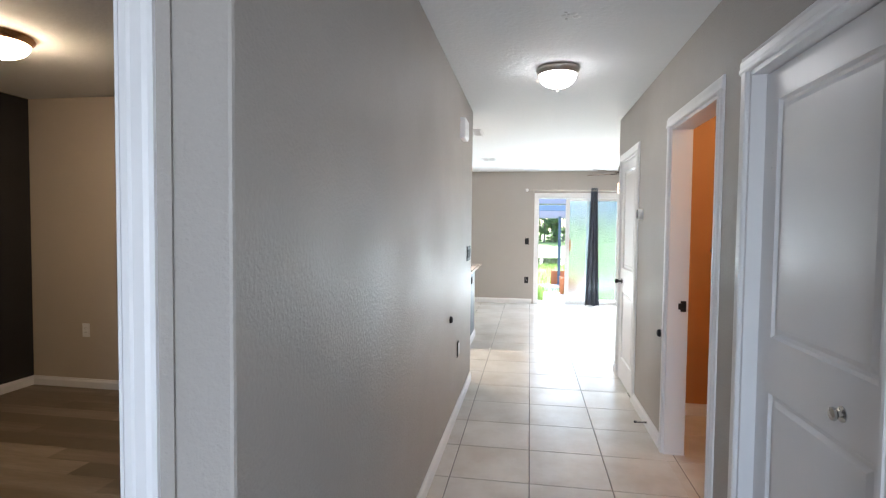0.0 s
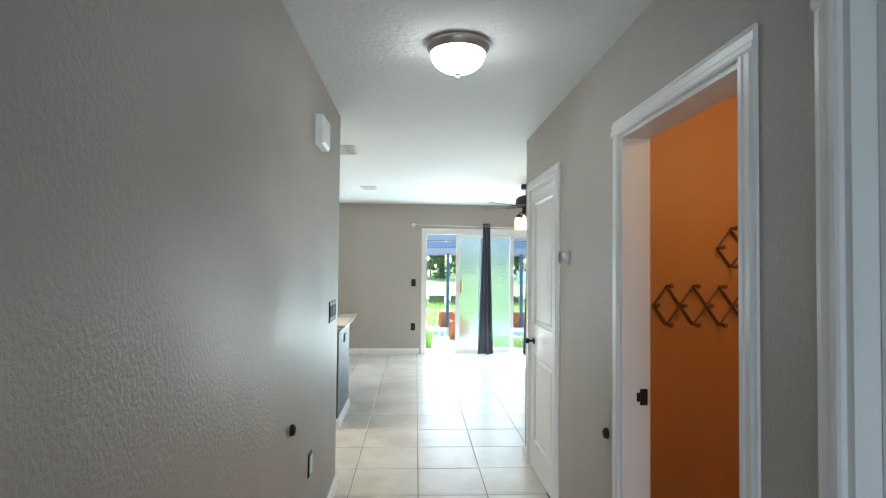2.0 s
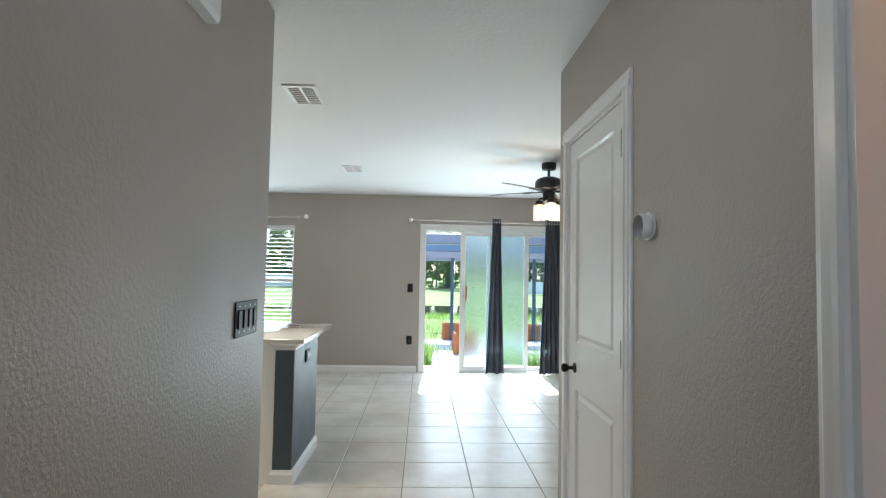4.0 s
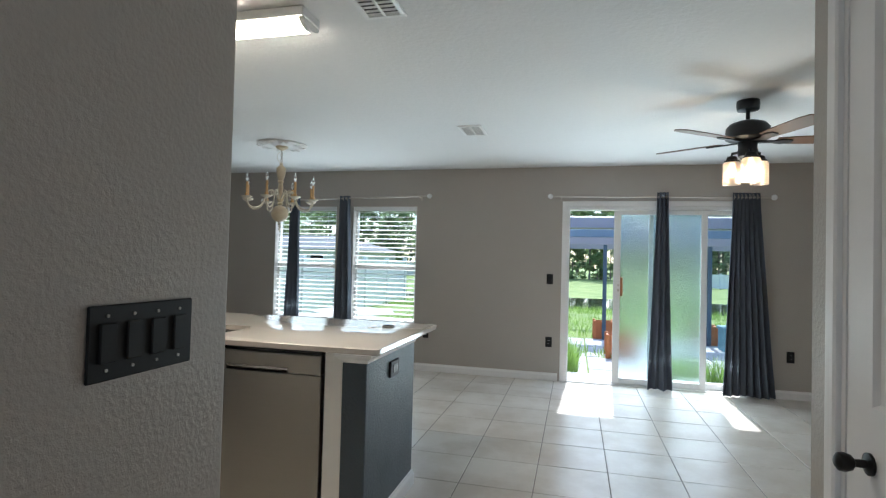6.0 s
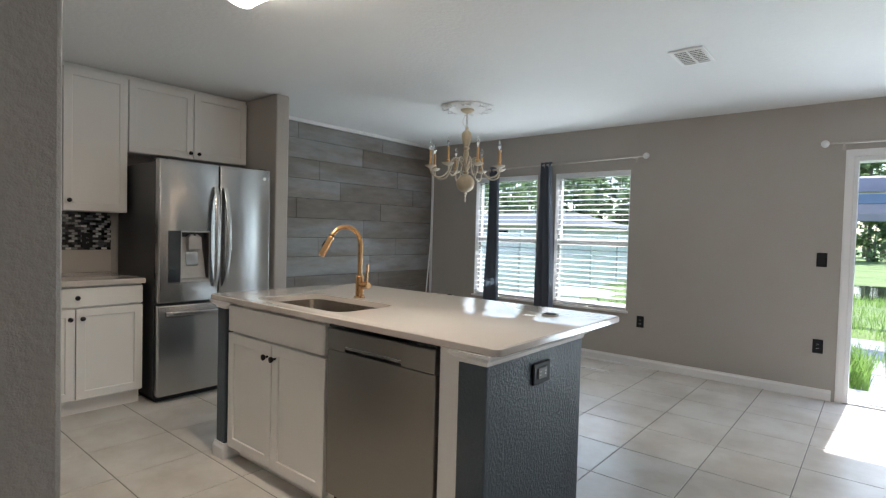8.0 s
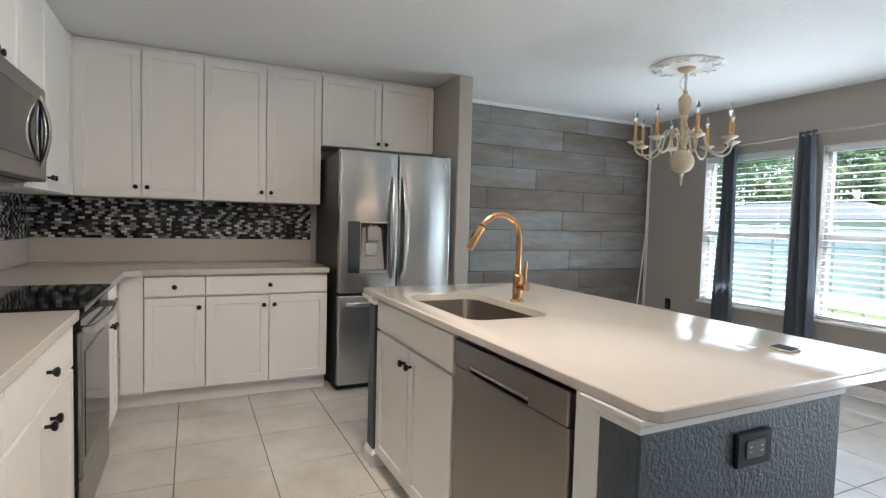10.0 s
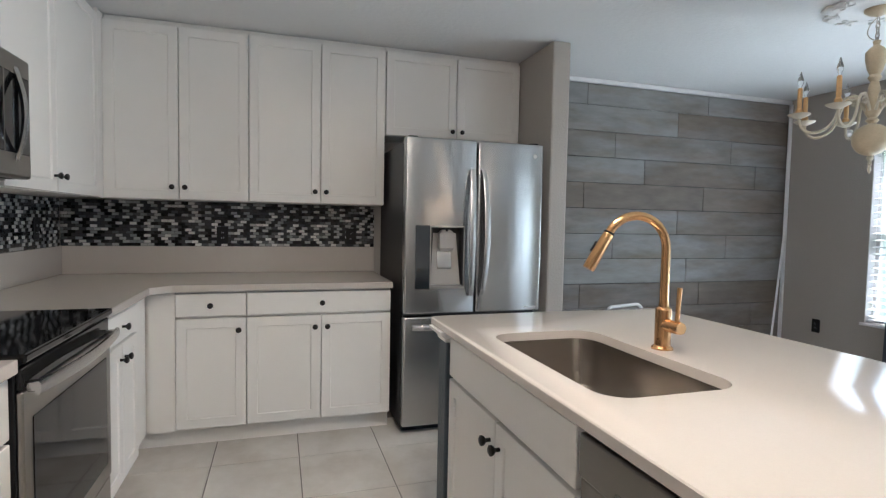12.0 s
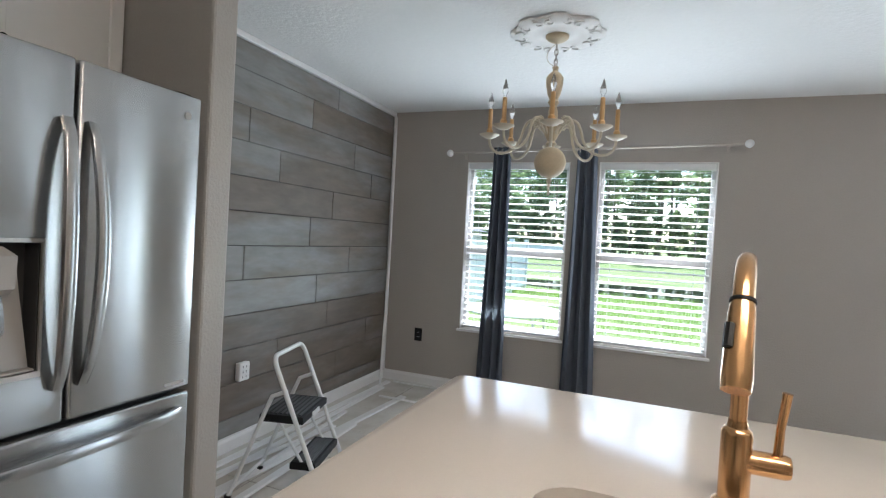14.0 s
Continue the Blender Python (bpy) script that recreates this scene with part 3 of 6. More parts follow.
for fr, a, b in ((("x", 1, XW), YS + 0.01, 6.405), (("y", 1, YS), XW + 0.01, -0.62)):
    back = solid("backsplash", fbox(fr, a, b, 0, 0.004, 1.0905, UB - 0.001), M_BLACK, "dark glass and stone mosaic backsplash", "backsplash", "backsplashes", kind="structure")
    ob = new("mosaic_tiles", mosaic(fr, a, b, 1.092, UB - 0.002))
    ob.parent = back
    tagged(ob, kind="stuff")


def wall_plate(fr, u, z, label, gang=1, mat=M_BLACK, kind="outlet", d=0.0):
    w, tall = 0.036 + 0.027 * (gang - 1), 0.058 if gang == 1 else 0.063
    th = solid("wall_outlet" if kind == "outlet" else "light_switch", fbox(fr, u - w, u + w, d, d + 0.006, z - tall, z + tall, 0.0025), mat, label, "outlet" if kind == "outlet" else "light switch", at=fpoint(fr, u, d, z))
    for k in range(gang):
        c = u + (k - (gang - 1) / 2) * 0.054
        if kind == "outlet":
            o = part("socket", fbox(fr, c - 0.017, c + 0.017, d + 0.005, d + 0.009, z - 0.034, z + 0.034, 0.002), mat, th)
            for dz in (-0.018, 0.018):
                for du in (-0.006, 0.006):
                    part("slot", fbox(fr, c + du - 0.001, c + du + 0.001, d + 0.0085, d + 0.0095, z + dz - 0.004, z + dz + 0.004), M_VINYL if mat is M_BLACK else M_BLACK, o)
        else:
            part("rocker", fbox(fr, c - 0.0165, c + 0.0165, d + 0.005, d + 0.011, z - 0.033, z + 0.033, 0.002), mat, th)
    for dz in ((-0.045, 0.045) if gang > 1 else ()):
        for k in range(gang):
            c = u + (k - (gang - 1) / 2) * 0.054
            part("screw", lathe([(0.003, 0), (0.003, 0.0075)] if fr[1] > 0 else [(0.003, 0), (0.003, -0.0075)], fpoint(fr, c, d, z + dz), fr[0], 8), M_NICKEL, th)
    return th


KW, KS, HL, HR_, NB = ("x", 1, XW), ("y", 1, YS), ("x", 1, XL), ("x", -1, XR), ("y", -1, YB)
for u in (5.388, 6.24):
    wall_plate(KW, u, 1.165, "black outlet in the mosaic backsplash", d=0.0095)
for u in (-4.05, -3.05):
    wall_plate(KS, u, 1.2, "black outlet in the mosaic backsplash", d=0.0095)


# ---- range
def make_range():
    x0, x1, y0, y1 = -2.92, -2.185, YS + 0.025, 5.10
    th = thing("range", ((x0 + x1) / 2, (y0 + y1) / 2, 0), "stainless steel electric range with a black glass cooktop", "range")
    part("body", box(x0, y0, 0.03, x1, y1 + 0.002, 0.9, 0.003), M_BLACK, th)
    part("cooktop", box(x0, y0 + 0.06, 0.901, x1, y1 + 0.03, 0.925, 0.006, 2), M_BLACK_GLASS, th, "black glass cooktop")
    guard = part("backguard", loft([[(x, y0, 0.90), (x, y0 + 0.09, 0.90), (x, y0 + 0.06, 1.12), (x, y0, 1.13)] for x in (x0, x1)]), M_BLACK, th, "black back panel")
    face = part("control_panel", loft([[(x, y0 + 0.078, 1.0), (x, y0 + 0.1, 1.005), (x, y0 + 0.075, 1.135), (x, y0 + 0.04, 1.14)] for x in (x0, x1)]), M_STEEL_DARK, th, "steel control panel")
    for x in (x0 + 0.08, x0 + 0.17, x1 - 0.17, x1 - 0.08):
        part("knob", lathe([(0.02, 0), (0.02, 0.012), (0.016, 0.03)], (x, y0 + 0.085, 1.072), "y", 16), M_BLACK, face, smooth=True)
    part("display", box((x0 + x1) / 2 - 0.1, y0 + 0.083, 1.04, (x0 + x1) / 2 + 0.1, y0 + 0.092, 1.1, 0.002), M_BLACK_GLASS, face)
    fr = ("y", 1, y1 - 0.02)
    door = part("oven_door", fbox(fr, x0 + 0.004, x1 - 0.004, 0.0225, 0.04, 0.27, 0.825, 0.004), M_STEEL_DARK, th)
    part("window", fbox(fr, x0 + 0.055, x1 - 0.055, 0.039, 0.0425, 0.33, 0.745, 0.002), M_BLACK_GLASS, door, "dark glass oven window")
    part("door_top", fbox(fr, x0 + 0.004, x1 - 0.004, 0.0225, 0.036, 0.828, 0.89, 0.004), M_BLACK_GLASS, th)
    bm = loft([[fpoint(fr, x1 - 0.012 + (x0 - x1 + 0.024) * k / 16, 0.07 + 0.024 * math.sin(math.pi * k / 16) + e, 0.832 + q) for e, q in ((-0.007, -0.017), (0.003, -0.018), (0.007, -0.008), (0.007, 0.008), (0.003, 0.018), (-0.007, 0.017))] for k in range(17)])
    for u in (x0 + 0.04, x1 - 0.04):
        fbox(fr, u - 0.012, u + 0.012, 0.035, 0.075, 0.818, 0.846, 0.003, bm)
    part("handle", bm, M_STEEL, door, "steel towel bar handle", smooth=True)
    part("drawer", fbox(fr, x0 + 0.004, x1 - 0.004, 0.0225, 0.036, 0.06, 0.262, 0.004), M_STEEL_DARK, th)
    for x in (x0 + 0.05, x1 - 0.05):
        for y in (y0 + 0.05, y1 - 0.08):
            part("foot", lathe([(0.02, 0), (0.016, 0.03)], (x, y, 0), "z", 10), M_BLACK, th)


make_range()


def make_microwave():
    x0, x1, y0, y1, z0, z1 = -2.928, -2.168, YS + 0.004, 4.822, 1.41, 1.838
    th = thing("microwave", ((x0 + x1) / 2, 4.6, z0), "dark stainless microwave hung under the wall cabinet", "microwave")
    part("body", box(x0, y0, z0, x1, y1, z1, 0.004), M_BLACK, th)
    fr = ("y", 1, y1)
    door = part("door", fbox(fr, x0, x1, 0.001, 0.05, z0, z1, 0.01, seg=2), M_STEEL_DARK, th)
    part("window", fbox(fr, x0 + 0.018, x1 - 0.06, 0.049, 0.053, z0 + 0.085, z1 - 0.07, 0.003), M_BLACK_GLASS, door, "dark glass window")
    part("trim", fbox(fr, x0 + 0.205, x0 + 0.209, 0.0525, 0.0545, z0 + 0.085, z1 - 0.07), M_STEEL_DARK, door)
    u = x0 + 0.12
    for e in (-1, 1):
        part("handle", tube([fpoint(fr, u + e * 0.028 * math.sin(math.pi * k / 12), 0.052 + 0.04 * math.sin(math.pi * k / 12) * (1 if e > 0 else 0.35), z0 + 0.06 + (z1 - z0 - 0.11) * k / 12) for k in range(13)], 0.009, 8), M_STEEL, door, "curved steel handle", smooth=True)
    part("vent_grille", fbox(fr, x0 + 0.03, x1 - 0.03, -0.3, -0.02, z0 - 0.008, z0 + 0.002, 0.002), M_STEEL_DARK, th)


make_microwave()


# ---- refrigerator
def make_fridge():
    y0, y1, xf = 6.447, 7.332, -3.655
    th = thing("refrigerator", (-4.0, 6.89, 0), "stainless steel french door refrigerator with a water dispenser", "refrigerator")
    part("cabinet", box(-4.37, y0 + 0.004, 0.03, xf - 0.006, y1 - 0.004, 1.755, 0.004), material("dark_grey_enamel", (0.05, 0.05, 0.052), 0.45, vary=0.1, vary_scale=3, bump=0.1, bump_scale=300), th, "dark grey side panels")
    part("kick_grille", box(-4.3, y0 + 0.02, 0.0, xf - 0.02, y1 - 0.02, 0.03), M_BLACK, th)
    fr = ("x", 1, xf)
    ym = 6.892
    ld = cut(fbox(fr, y0, ym - 0.004, 0, 0.07, 0.732, 1.775, 0.012, seg=3), [fbox(fr, 6.606, 6.812, -0.02, 0.2, 0.895, 1.25)])
    left = part("door", ld, M_STEEL, th, "steel door with a dispenser", smooth=True)
    right = part("door", fbox(fr, ym + 0.004, y1, 0, 0.07, 0.732, 1.775, 0.012, seg=3), M_STEEL, th, "", smooth=True)
    low = part("freezer_drawer", fbox(fr, y0, y1, 0, 0.07, 0.055, 0.716, 0.012, seg=3), M_STEEL, th, "", smooth=True)
    # dispenser
    # silver set darker for the shade on the chute
    M_SILVER = material("silver_plastic", (0.4, 0.375, 0.35), 0.38, metal=0.25, vary=0.05, vary_scale=12)
    part("control_panel", fbox(fr, 6.512, 6.602, 0.0695, 0.072, 0.882, 1.26, 0.002), material("dark_grey_mirror_panel", (0.16, 0.175, 0.19), 0.16, metal=0.9, vary=0.1, vary_scale=6), left, "glossy dark control panel")
    rim = fbox(fr, 6.601, 6.607, 0.066, 0.074, 0.882, 1.26)
    for r in ((6.811, 6.818, 0.882, 1.26), (6.607, 6.811, 1.249, 1.26), (6.607, 6.811, 0.882, 0.897)):
        fbox(fr, r[0], r[1], 0.066, 0.074, r[2], r[3], 0, rim)
    part("dispenser_rim", rim, M_NICKEL, left)
    # dark lining puts the shade inside the recess into its colour
    M_RECESS = material("shade_dark_recess_plastic", (0.035, 0.034, 0.034), 0.4, vary=0.1, vary_scale=12)
    lining = fbox(fr, 6.6075, 6.8105, 0.001, 0.005, 0.8955, 1.2495)
    for r in ((6.6075, 6.6105, 0.8955, 1.2495), (6.8075, 6.8105, 0.8955, 1.2495), (6.6105, 6.8075, 1.2465, 1.2495)):
        fbox(fr, r[0], r[1], 0.005, 0.064, r[2], r[3], 0, lining)
    part("dispenser_recess", lining, M_RECESS, left, "recess lining, dark for the shade inside")
    part("dispenser_back", loft([[fpoint(fr, u, d, z) for u, d in ((6.709 - w, f), (6.709 + w, f), (6.709 + w, f + 0.004), (6.709 - w, f + 0.004))] for z, w, f in ((0.906, 0.094, 0.04), (1.12, 0.078, 0.0155), (1.215, 0.072, 0.0065))]), M_SILVER, left, "pale silver sloping back")
    part("nozzle", loft([[fpoint(fr, u, d, z) for u, d in ((6.709 - w, 0.014), (6.709 + w, 0.014), (6.709 + w, f), (6.709 - w, f))] for z, w, f in ((1.236, 0.022, 0.05), (1.212, 0.048, 0.066), (1.125, 0.046, 0.062), (1.108, 0.036, 0.05))]), M_SILVER, left, "silver ice chute")
    part("spout_tip", fbox(fr, 6.702, 6.716, 0.03, 0.06, 1.225, 1.246, 0.003), M_RECESS, left)
    part("paddle", loft([[fpoint(fr, u, d, z) for u, d in ((6.70 - w, f), (6.70 + w, f), (6.70 + w, f + 0.008), (6.70 - w, f + 0.008))] for z, w, f in ((1.0, 0.04, 0.034), (1.012, 0.045, 0.034), (1.06, 0.045, 0.028), (1.105, 0.042, 0.022))]), M_STEEL, left, "steel paddle")
    part("drip_tray", fbox(fr, 6.611, 6.807, 0.006, 0.066, 0.8975, 0.905, 0.002), M_SILVER, left)
    for door, u, s in ((left, ym - 0.035, -1), (right, ym + 0.035, 1)):
        z0, z1 = 0.835, 1.60
        prof = []
        for k in range(17):
            t = k / 16
            z = z0 + (z1 - z0) * t
            b = 0.012 + 0.055 * math.sin(math.pi * t) ** 0.6
            w = 0.014 + 0.004 * math.sin(math.pi * t)
            o = s * 0.012 * math.sin(math.pi * t)
            prof.append([fpoint(fr, u + o + q * w, 0.07 + b + p * 0.009, z) for q, p in ((-1, -1), (1, -1), (1, 0.6), (0.5, 1), (-0.5, 1), (-1, 0.6))])
        part("handle", loft(prof), M_STEEL, door, "bowed steel handle", smooth=True)
    prof = []
    for k in range(17):
        t = k / 16
        u = y0 + 0.05 + (y1 - y0 - 0.1) * t
        b = 0.012 + 0.05 * math.sin(math.pi * t) ** 0.6
        prof.append([fpoint(fr, u, 0.07 + b + p * 0.009, 0.655 + q * 0.016) for q, p in ((-1, -1), (1, -1), (1, 0.6), (0.5, 1), (-0.5, 1), (-1, 0.6))])
    part("handle", loft(prof), M_STEEL, low, "bowed steel handle", smooth=True)
    for y in (y0 + 0.05, y1 - 0.05):
        part("hinge_cover", box(xf - 0.09, y - 0.03, 1.7555, xf + 0.04, y + 0.03, 1.785, 0.006, 2), M_BLACK, th)
    part("badge", lathe([(0.014, 0), (0.014, 0.0015)], fpoint(fr, y1 - 0.06, 0.07, 1.70), "x", 16), M_NICKEL, right, "small round badge")
    part("badge", fbox(fr, y1 - 0.11, y1 - 0.03, 0.07, 0.0715, 0.752, 0.762), M_NICKEL, right)


make_fridge()


# ---- island
IS = ("y", -1, 6.365)
for a, b in ((-0.775, -0.652), (-2.502, -2.41)):
    ew = thing("island_end_wall", ((a + b) / 2, 6.7, 0), "slate blue textured end wall of the kitchen island", "island wall", "island end walls")
    part("wall_panel", box(a, 6.335, 0, b, 7.075, 0.843, 0.006, 2), M_BLUE, ew)
    part("cap_moulding", loft([[(x, y, z) for x, y in ((a - o, 6.335 - o), (b + o, 6.335 - o), (b + o, 7.075 + o), (a - o, 7.075 + o))] for z, o in ((0.8435, 0.004), (0.858, 0.007), (0.862, 0.014), (0.876, 0.03), (0.8865, 0.032))]), M_TRIM, ew, "white cap moulding")
    bb = [(0.014, 0), (0.014, 0.062), (0.007, 0.078), (0.006, 0.088), (0.001, 0.089)]
    part("base_trim", loft([[(x, y, z) for x, y in ((a - o, 6.335 - o), (b + o, 6.335 - o), (b + o, 7.075 + o), (a - o, 7.075 + o))] for o, z in bb]), M_TRIM, ew, "white base trim")
bk = solid("island_back_panel", box(-2.408, 6.99, 0, -0.777, 7.07, 0.8865, 0.003), M_BLUE, "slate blue back panel of the kitchen island", "island panel", at=(-1.6, 7.03, 0))
sc = thing("sink_cabinet", (-1.97, 6.6, 0), "white sink base cabinet in the kitchen island", "cabinet", "base cabinets")
part("body", boxes((-2.405, 6.378, 0.1, -2.38, 6.985, 0.886), (-1.56, 6.378, 0.1, -1.536, 6.985, 0.886), (-2.38, 6.378, 0.1, -1.56, 6.985, 0.12), (-2.38, 6.378, 0.12, -1.56, 6.39, 0.16), (-2.38, 6.378, 0.6, -1.56, 6.385, 0.886), (-2.38, 6.97, 0.12, -1.56, 6.985, 0.886)), M_CAB, sc)
part("toe_kick", box(-2.405, 6.42, 0, -1.536, 6.985, 0.1), M_CAB, sc)
shaker(IS, -2.40, -1.54, 0.722, 0.868, sc, (), True, "drawer")
shaker(IS, -2.40, -1.97, 0.075, 0.716, sc, ((-2.005, 0.645),))
shaker(IS, -1.97, -1.54, 0.075, 0.716, sc, ((-1.935, 0.645),))
fp = solid("filler_panel", box(-0.868, 6.345, 0, -0.777, 6.985, 0.886, 0.002), M_CAB, "white filler panel beside the dishwasher", "panel", at=(-0.82, 6.6, 0))
dw = thing("dishwasher", (-1.2, 6.6, 0), "stainless steel dishwasher built into the kitchen island", "dishwasher")
part("tub", box(-1.53, 6.40, 0.02, -0.872, 6.98, 0.884, 0.003), M_BLACK, dw)
DWF = ("y", -1, 6.40)
dwd = part("door", fbox(DWF, -1.522, -0.886, 0, 0.056, 0.115, 0.7665, 0.005, seg=2), M_STEEL_DARK, dw)
fascia = part("fascia", cut(fbox(DWF, -1.522, -0.886, 0, 0.062, 0.769, 0.862, 0.005, seg=2), [fbox(DWF, -1.395, -1.058, 0.022, 0.2, 0.755, 0.789)]), M_STEEL_DARK, dw, "steel fascia with a pocket handle")
# black solid in the steel pocket puts in the shade under the grip
part("handle_scoop", loft([[(x, y, z) for y, z in ((6.376, 0.7695), (6.376, 0.7885), (6.352, 0.7885), (6.349, 0.7845))] for x in (-1.393, -1.06)]), M_BLACK, fascia, "black filler for the shade under the grip")
part("handle", fbox(DWF, -1.395, -1.058, 0.056, 0.066, 0.783, 0.796, 0.003, seg=2), M_STEEL, fascia, "steel pocket grip")
# black strip fills the gap above the fascia
part("control_strip", fbox(DWF, -1.522, -0.886, 0.0, 0.05, 0.864, 0.88, 0.002), M_BLACK_GLASS, dw)
part("kick_plate", box(-1.522, 6.42, 0.0, -0.884, 6.46, 0.11), M_BLACK, dw)

SX0, SX1, SY0, SY1 = -2.20, -1.535, 6.415, 6.79
slab = [[(x, y, z) for x, y in round_rect(-2.563 + i, 6.312 + i, -0.592 - i, 7.375 - i, 0.032)] for z, i in ((0.887, 0.003), (0.890, 0.0), (0.912, 0.0), (0.915, 0.003))]
ctop = cut(loft(slab), [loft([[(x, y, z) for x, y in round_rect(SX0, SY0, SX1, SY1, 0.075)] for z in (0.8, 1.0)])])
solid("island_countertop", ctop, M_QUARTZ, "white quartz island countertop with a sink cutout", "countertop", "countertops", smooth=True, at=(-1.56, 6.83, 0.887))
loops = [[(x, y, z) for x, y in round_rect(SX0 - 0.02 + k, SY0 - 0.02 + k, SX1 + 0.02 - k, SY1 + 0.02 - k, r)] for z, k, r in
         ((0.70, 0.035, 0.05), (0.88, 0.016, 0.07), (0.88, 0.0, 0.08), (0.8865, 0.0, 0.08), (0.8865, 0.02, 0.075), (0.73, 0.027, 0.065), (0.715, 0.045, 0.05), (0.712, 0.09, 0.03))]
sk = solid("sink", loft(loops), material("satin_sink_steel", (0.5, 0.46, 0.42), 0.24, metal=1.0, vary=0.06, vary_scale=4, grain=0.05, grain_scale=80), "undermount stainless steel kitchen sink", "sink", smooth=True, at=(-1.87, 6.6, 0.7))
part("drain", lathe([(0.055, 0), (0.055, 0.004), (0.04, 0.003), (0.03, 0.001)], (-1.87, 6.65, 0.7125), "z", 20), M_STEEL, sk, "round drain", smooth=True)


def make_faucet():
    bx, by, z = -1.899, 6.855, 0.915
    th = thing("faucet", (bx, by, z), "brushed gold pull-down kitchen faucet", "faucet")
    part("base", lathe([(0.032, 0), (0.032, 0.004), (0.028, 0.008), (0.0235, 0.012), (0.0235, 0.118), (0.021, 0.124), (0.016, 0.128), (0.014, 0.14)], (bx, by, z), "z", 24), M_GOLD, th, smooth=True)
    dx, dy = -0.17, -0.985
    R = 0.096
    neck = [(bx, by, z + 0.125 + 0.178 * k / 4) for k in range(5)]
    for k in range(1, 15):
        a = math.pi * 0.865 * k / 14
        neck.append((bx + dx * (R - R * math.cos(a)), by + dy * (R - R * math.cos(a)), z + 0.303 + R * math.sin(a)))
    part("spout", tube(neck, 0.0132, 16), M_GOLD, th, "gooseneck spout", smooth=True)
    p, q = Vector(neck[-1]), (Vector(neck[-1]) - Vector(neck[-2])).normalized()
    wand = part("spray_wand", tube([p + q * d for d in (-0.002, 0.004, 0.012, 0.05, 0.1, 0.118)], [0.0145, 0.0155, 0.0165, 0.017, 0.0185, 0.0175], 16), M_GOLD, th, "spray head", smooth=True)
    part("ring", tube([p - q * 0.006, p - q * 0.002], 0.0165, 16), M_BLACK, wand)
    side = Vector((-0.75, -0.6, 0.1)).normalized()
    part("button", tube([p + q * 0.03 + side * 0.0175, p + q * 0.062 + side * 0.0185], 0.007, 8), M_BLACK, wand, "black spray button", smooth=True)
    hz = z + 0.075
    part("handle_hub", lathe([(0.019, 0.0), (0.019, 0.058), (0.017, 0.064)], (bx + 0.012, by, hz), "x", 20), M_GOLD, th, smooth=True)
    part("lever", tube([(bx + 0.058, by, hz + 0.008), (bx + 0.06, by, hz + 0.06), (bx + 0.066, by - 0.002, hz + 0.118)], [0.0075, 0.0065, 0.0075], 12), M_GOLD, th, "straight lever", smooth=True)


make_faucet()
ISE = ("x", 1, -0.652)
M_DGREY = material("dark_grey_plastic", (0.06, 0.06, 0.062), 0.4, vary=0.1, vary_scale=20)
io = solid("wall_outlet", fbox(ISE, 6.636, 6.764, 0.0, 0.012, 0.716, 0.80, 0.004), M_BLACK, "black outlet box on the slate blue island wall", "outlet", at=(-0.652, 6.69, 0.745))
so = part("socket", fbox(ISE, 6.664, 6.736, 0.011, 0.0155, 0.737, 0.781, 0.003), M_DGREY, io, "dark grey duplex socket")
for du in (-0.02, 0.02):
    for dz in (-0.006, 0.006):
        part("slot", fbox(ISE, 6.70 + du - 0.005, 6.70 + du + 0.005, 0.015, 0.0162, 0.759 + dz - 0.0014, 0.759 + dz + 0.0014), M_NICKEL, so)
tg = solid("outlet_cover", box(-0.87, 7.09, 0.9155, -0.80, 7.14, 0.921, 0.002), M_NICKEL, "small metal pop-up outlet cover on the countertop", "outlet cover", at=(-0.83, 7.11, 0.9155))
part("lid", loft([[(-0.865, 7.095 + a, 0.9215 + b), (-0.805, 7.095 + a, 0.9215 + b), (-0.805, 7.135 + a, 0.924 + b), (-0.865, 7.135 + a, 0.924 + b)] for a, b in ((0, 0), (0, 0.002))]), M_BLACK, tg)
solid("paper_tag", box(-0.93, 7.02, 0.9155, -0.88, 7.06, 0.917), M_VINYL, "small white paper tag on the countertop", "paper", at=(-0.9, 7.04, 0.9155))

# ---------------------------------------------------------------- windows and sliding door
M_BLIND = material("white_blind_slat", (0.74, 0.75, 0.76), 0.4, vary=0.02)


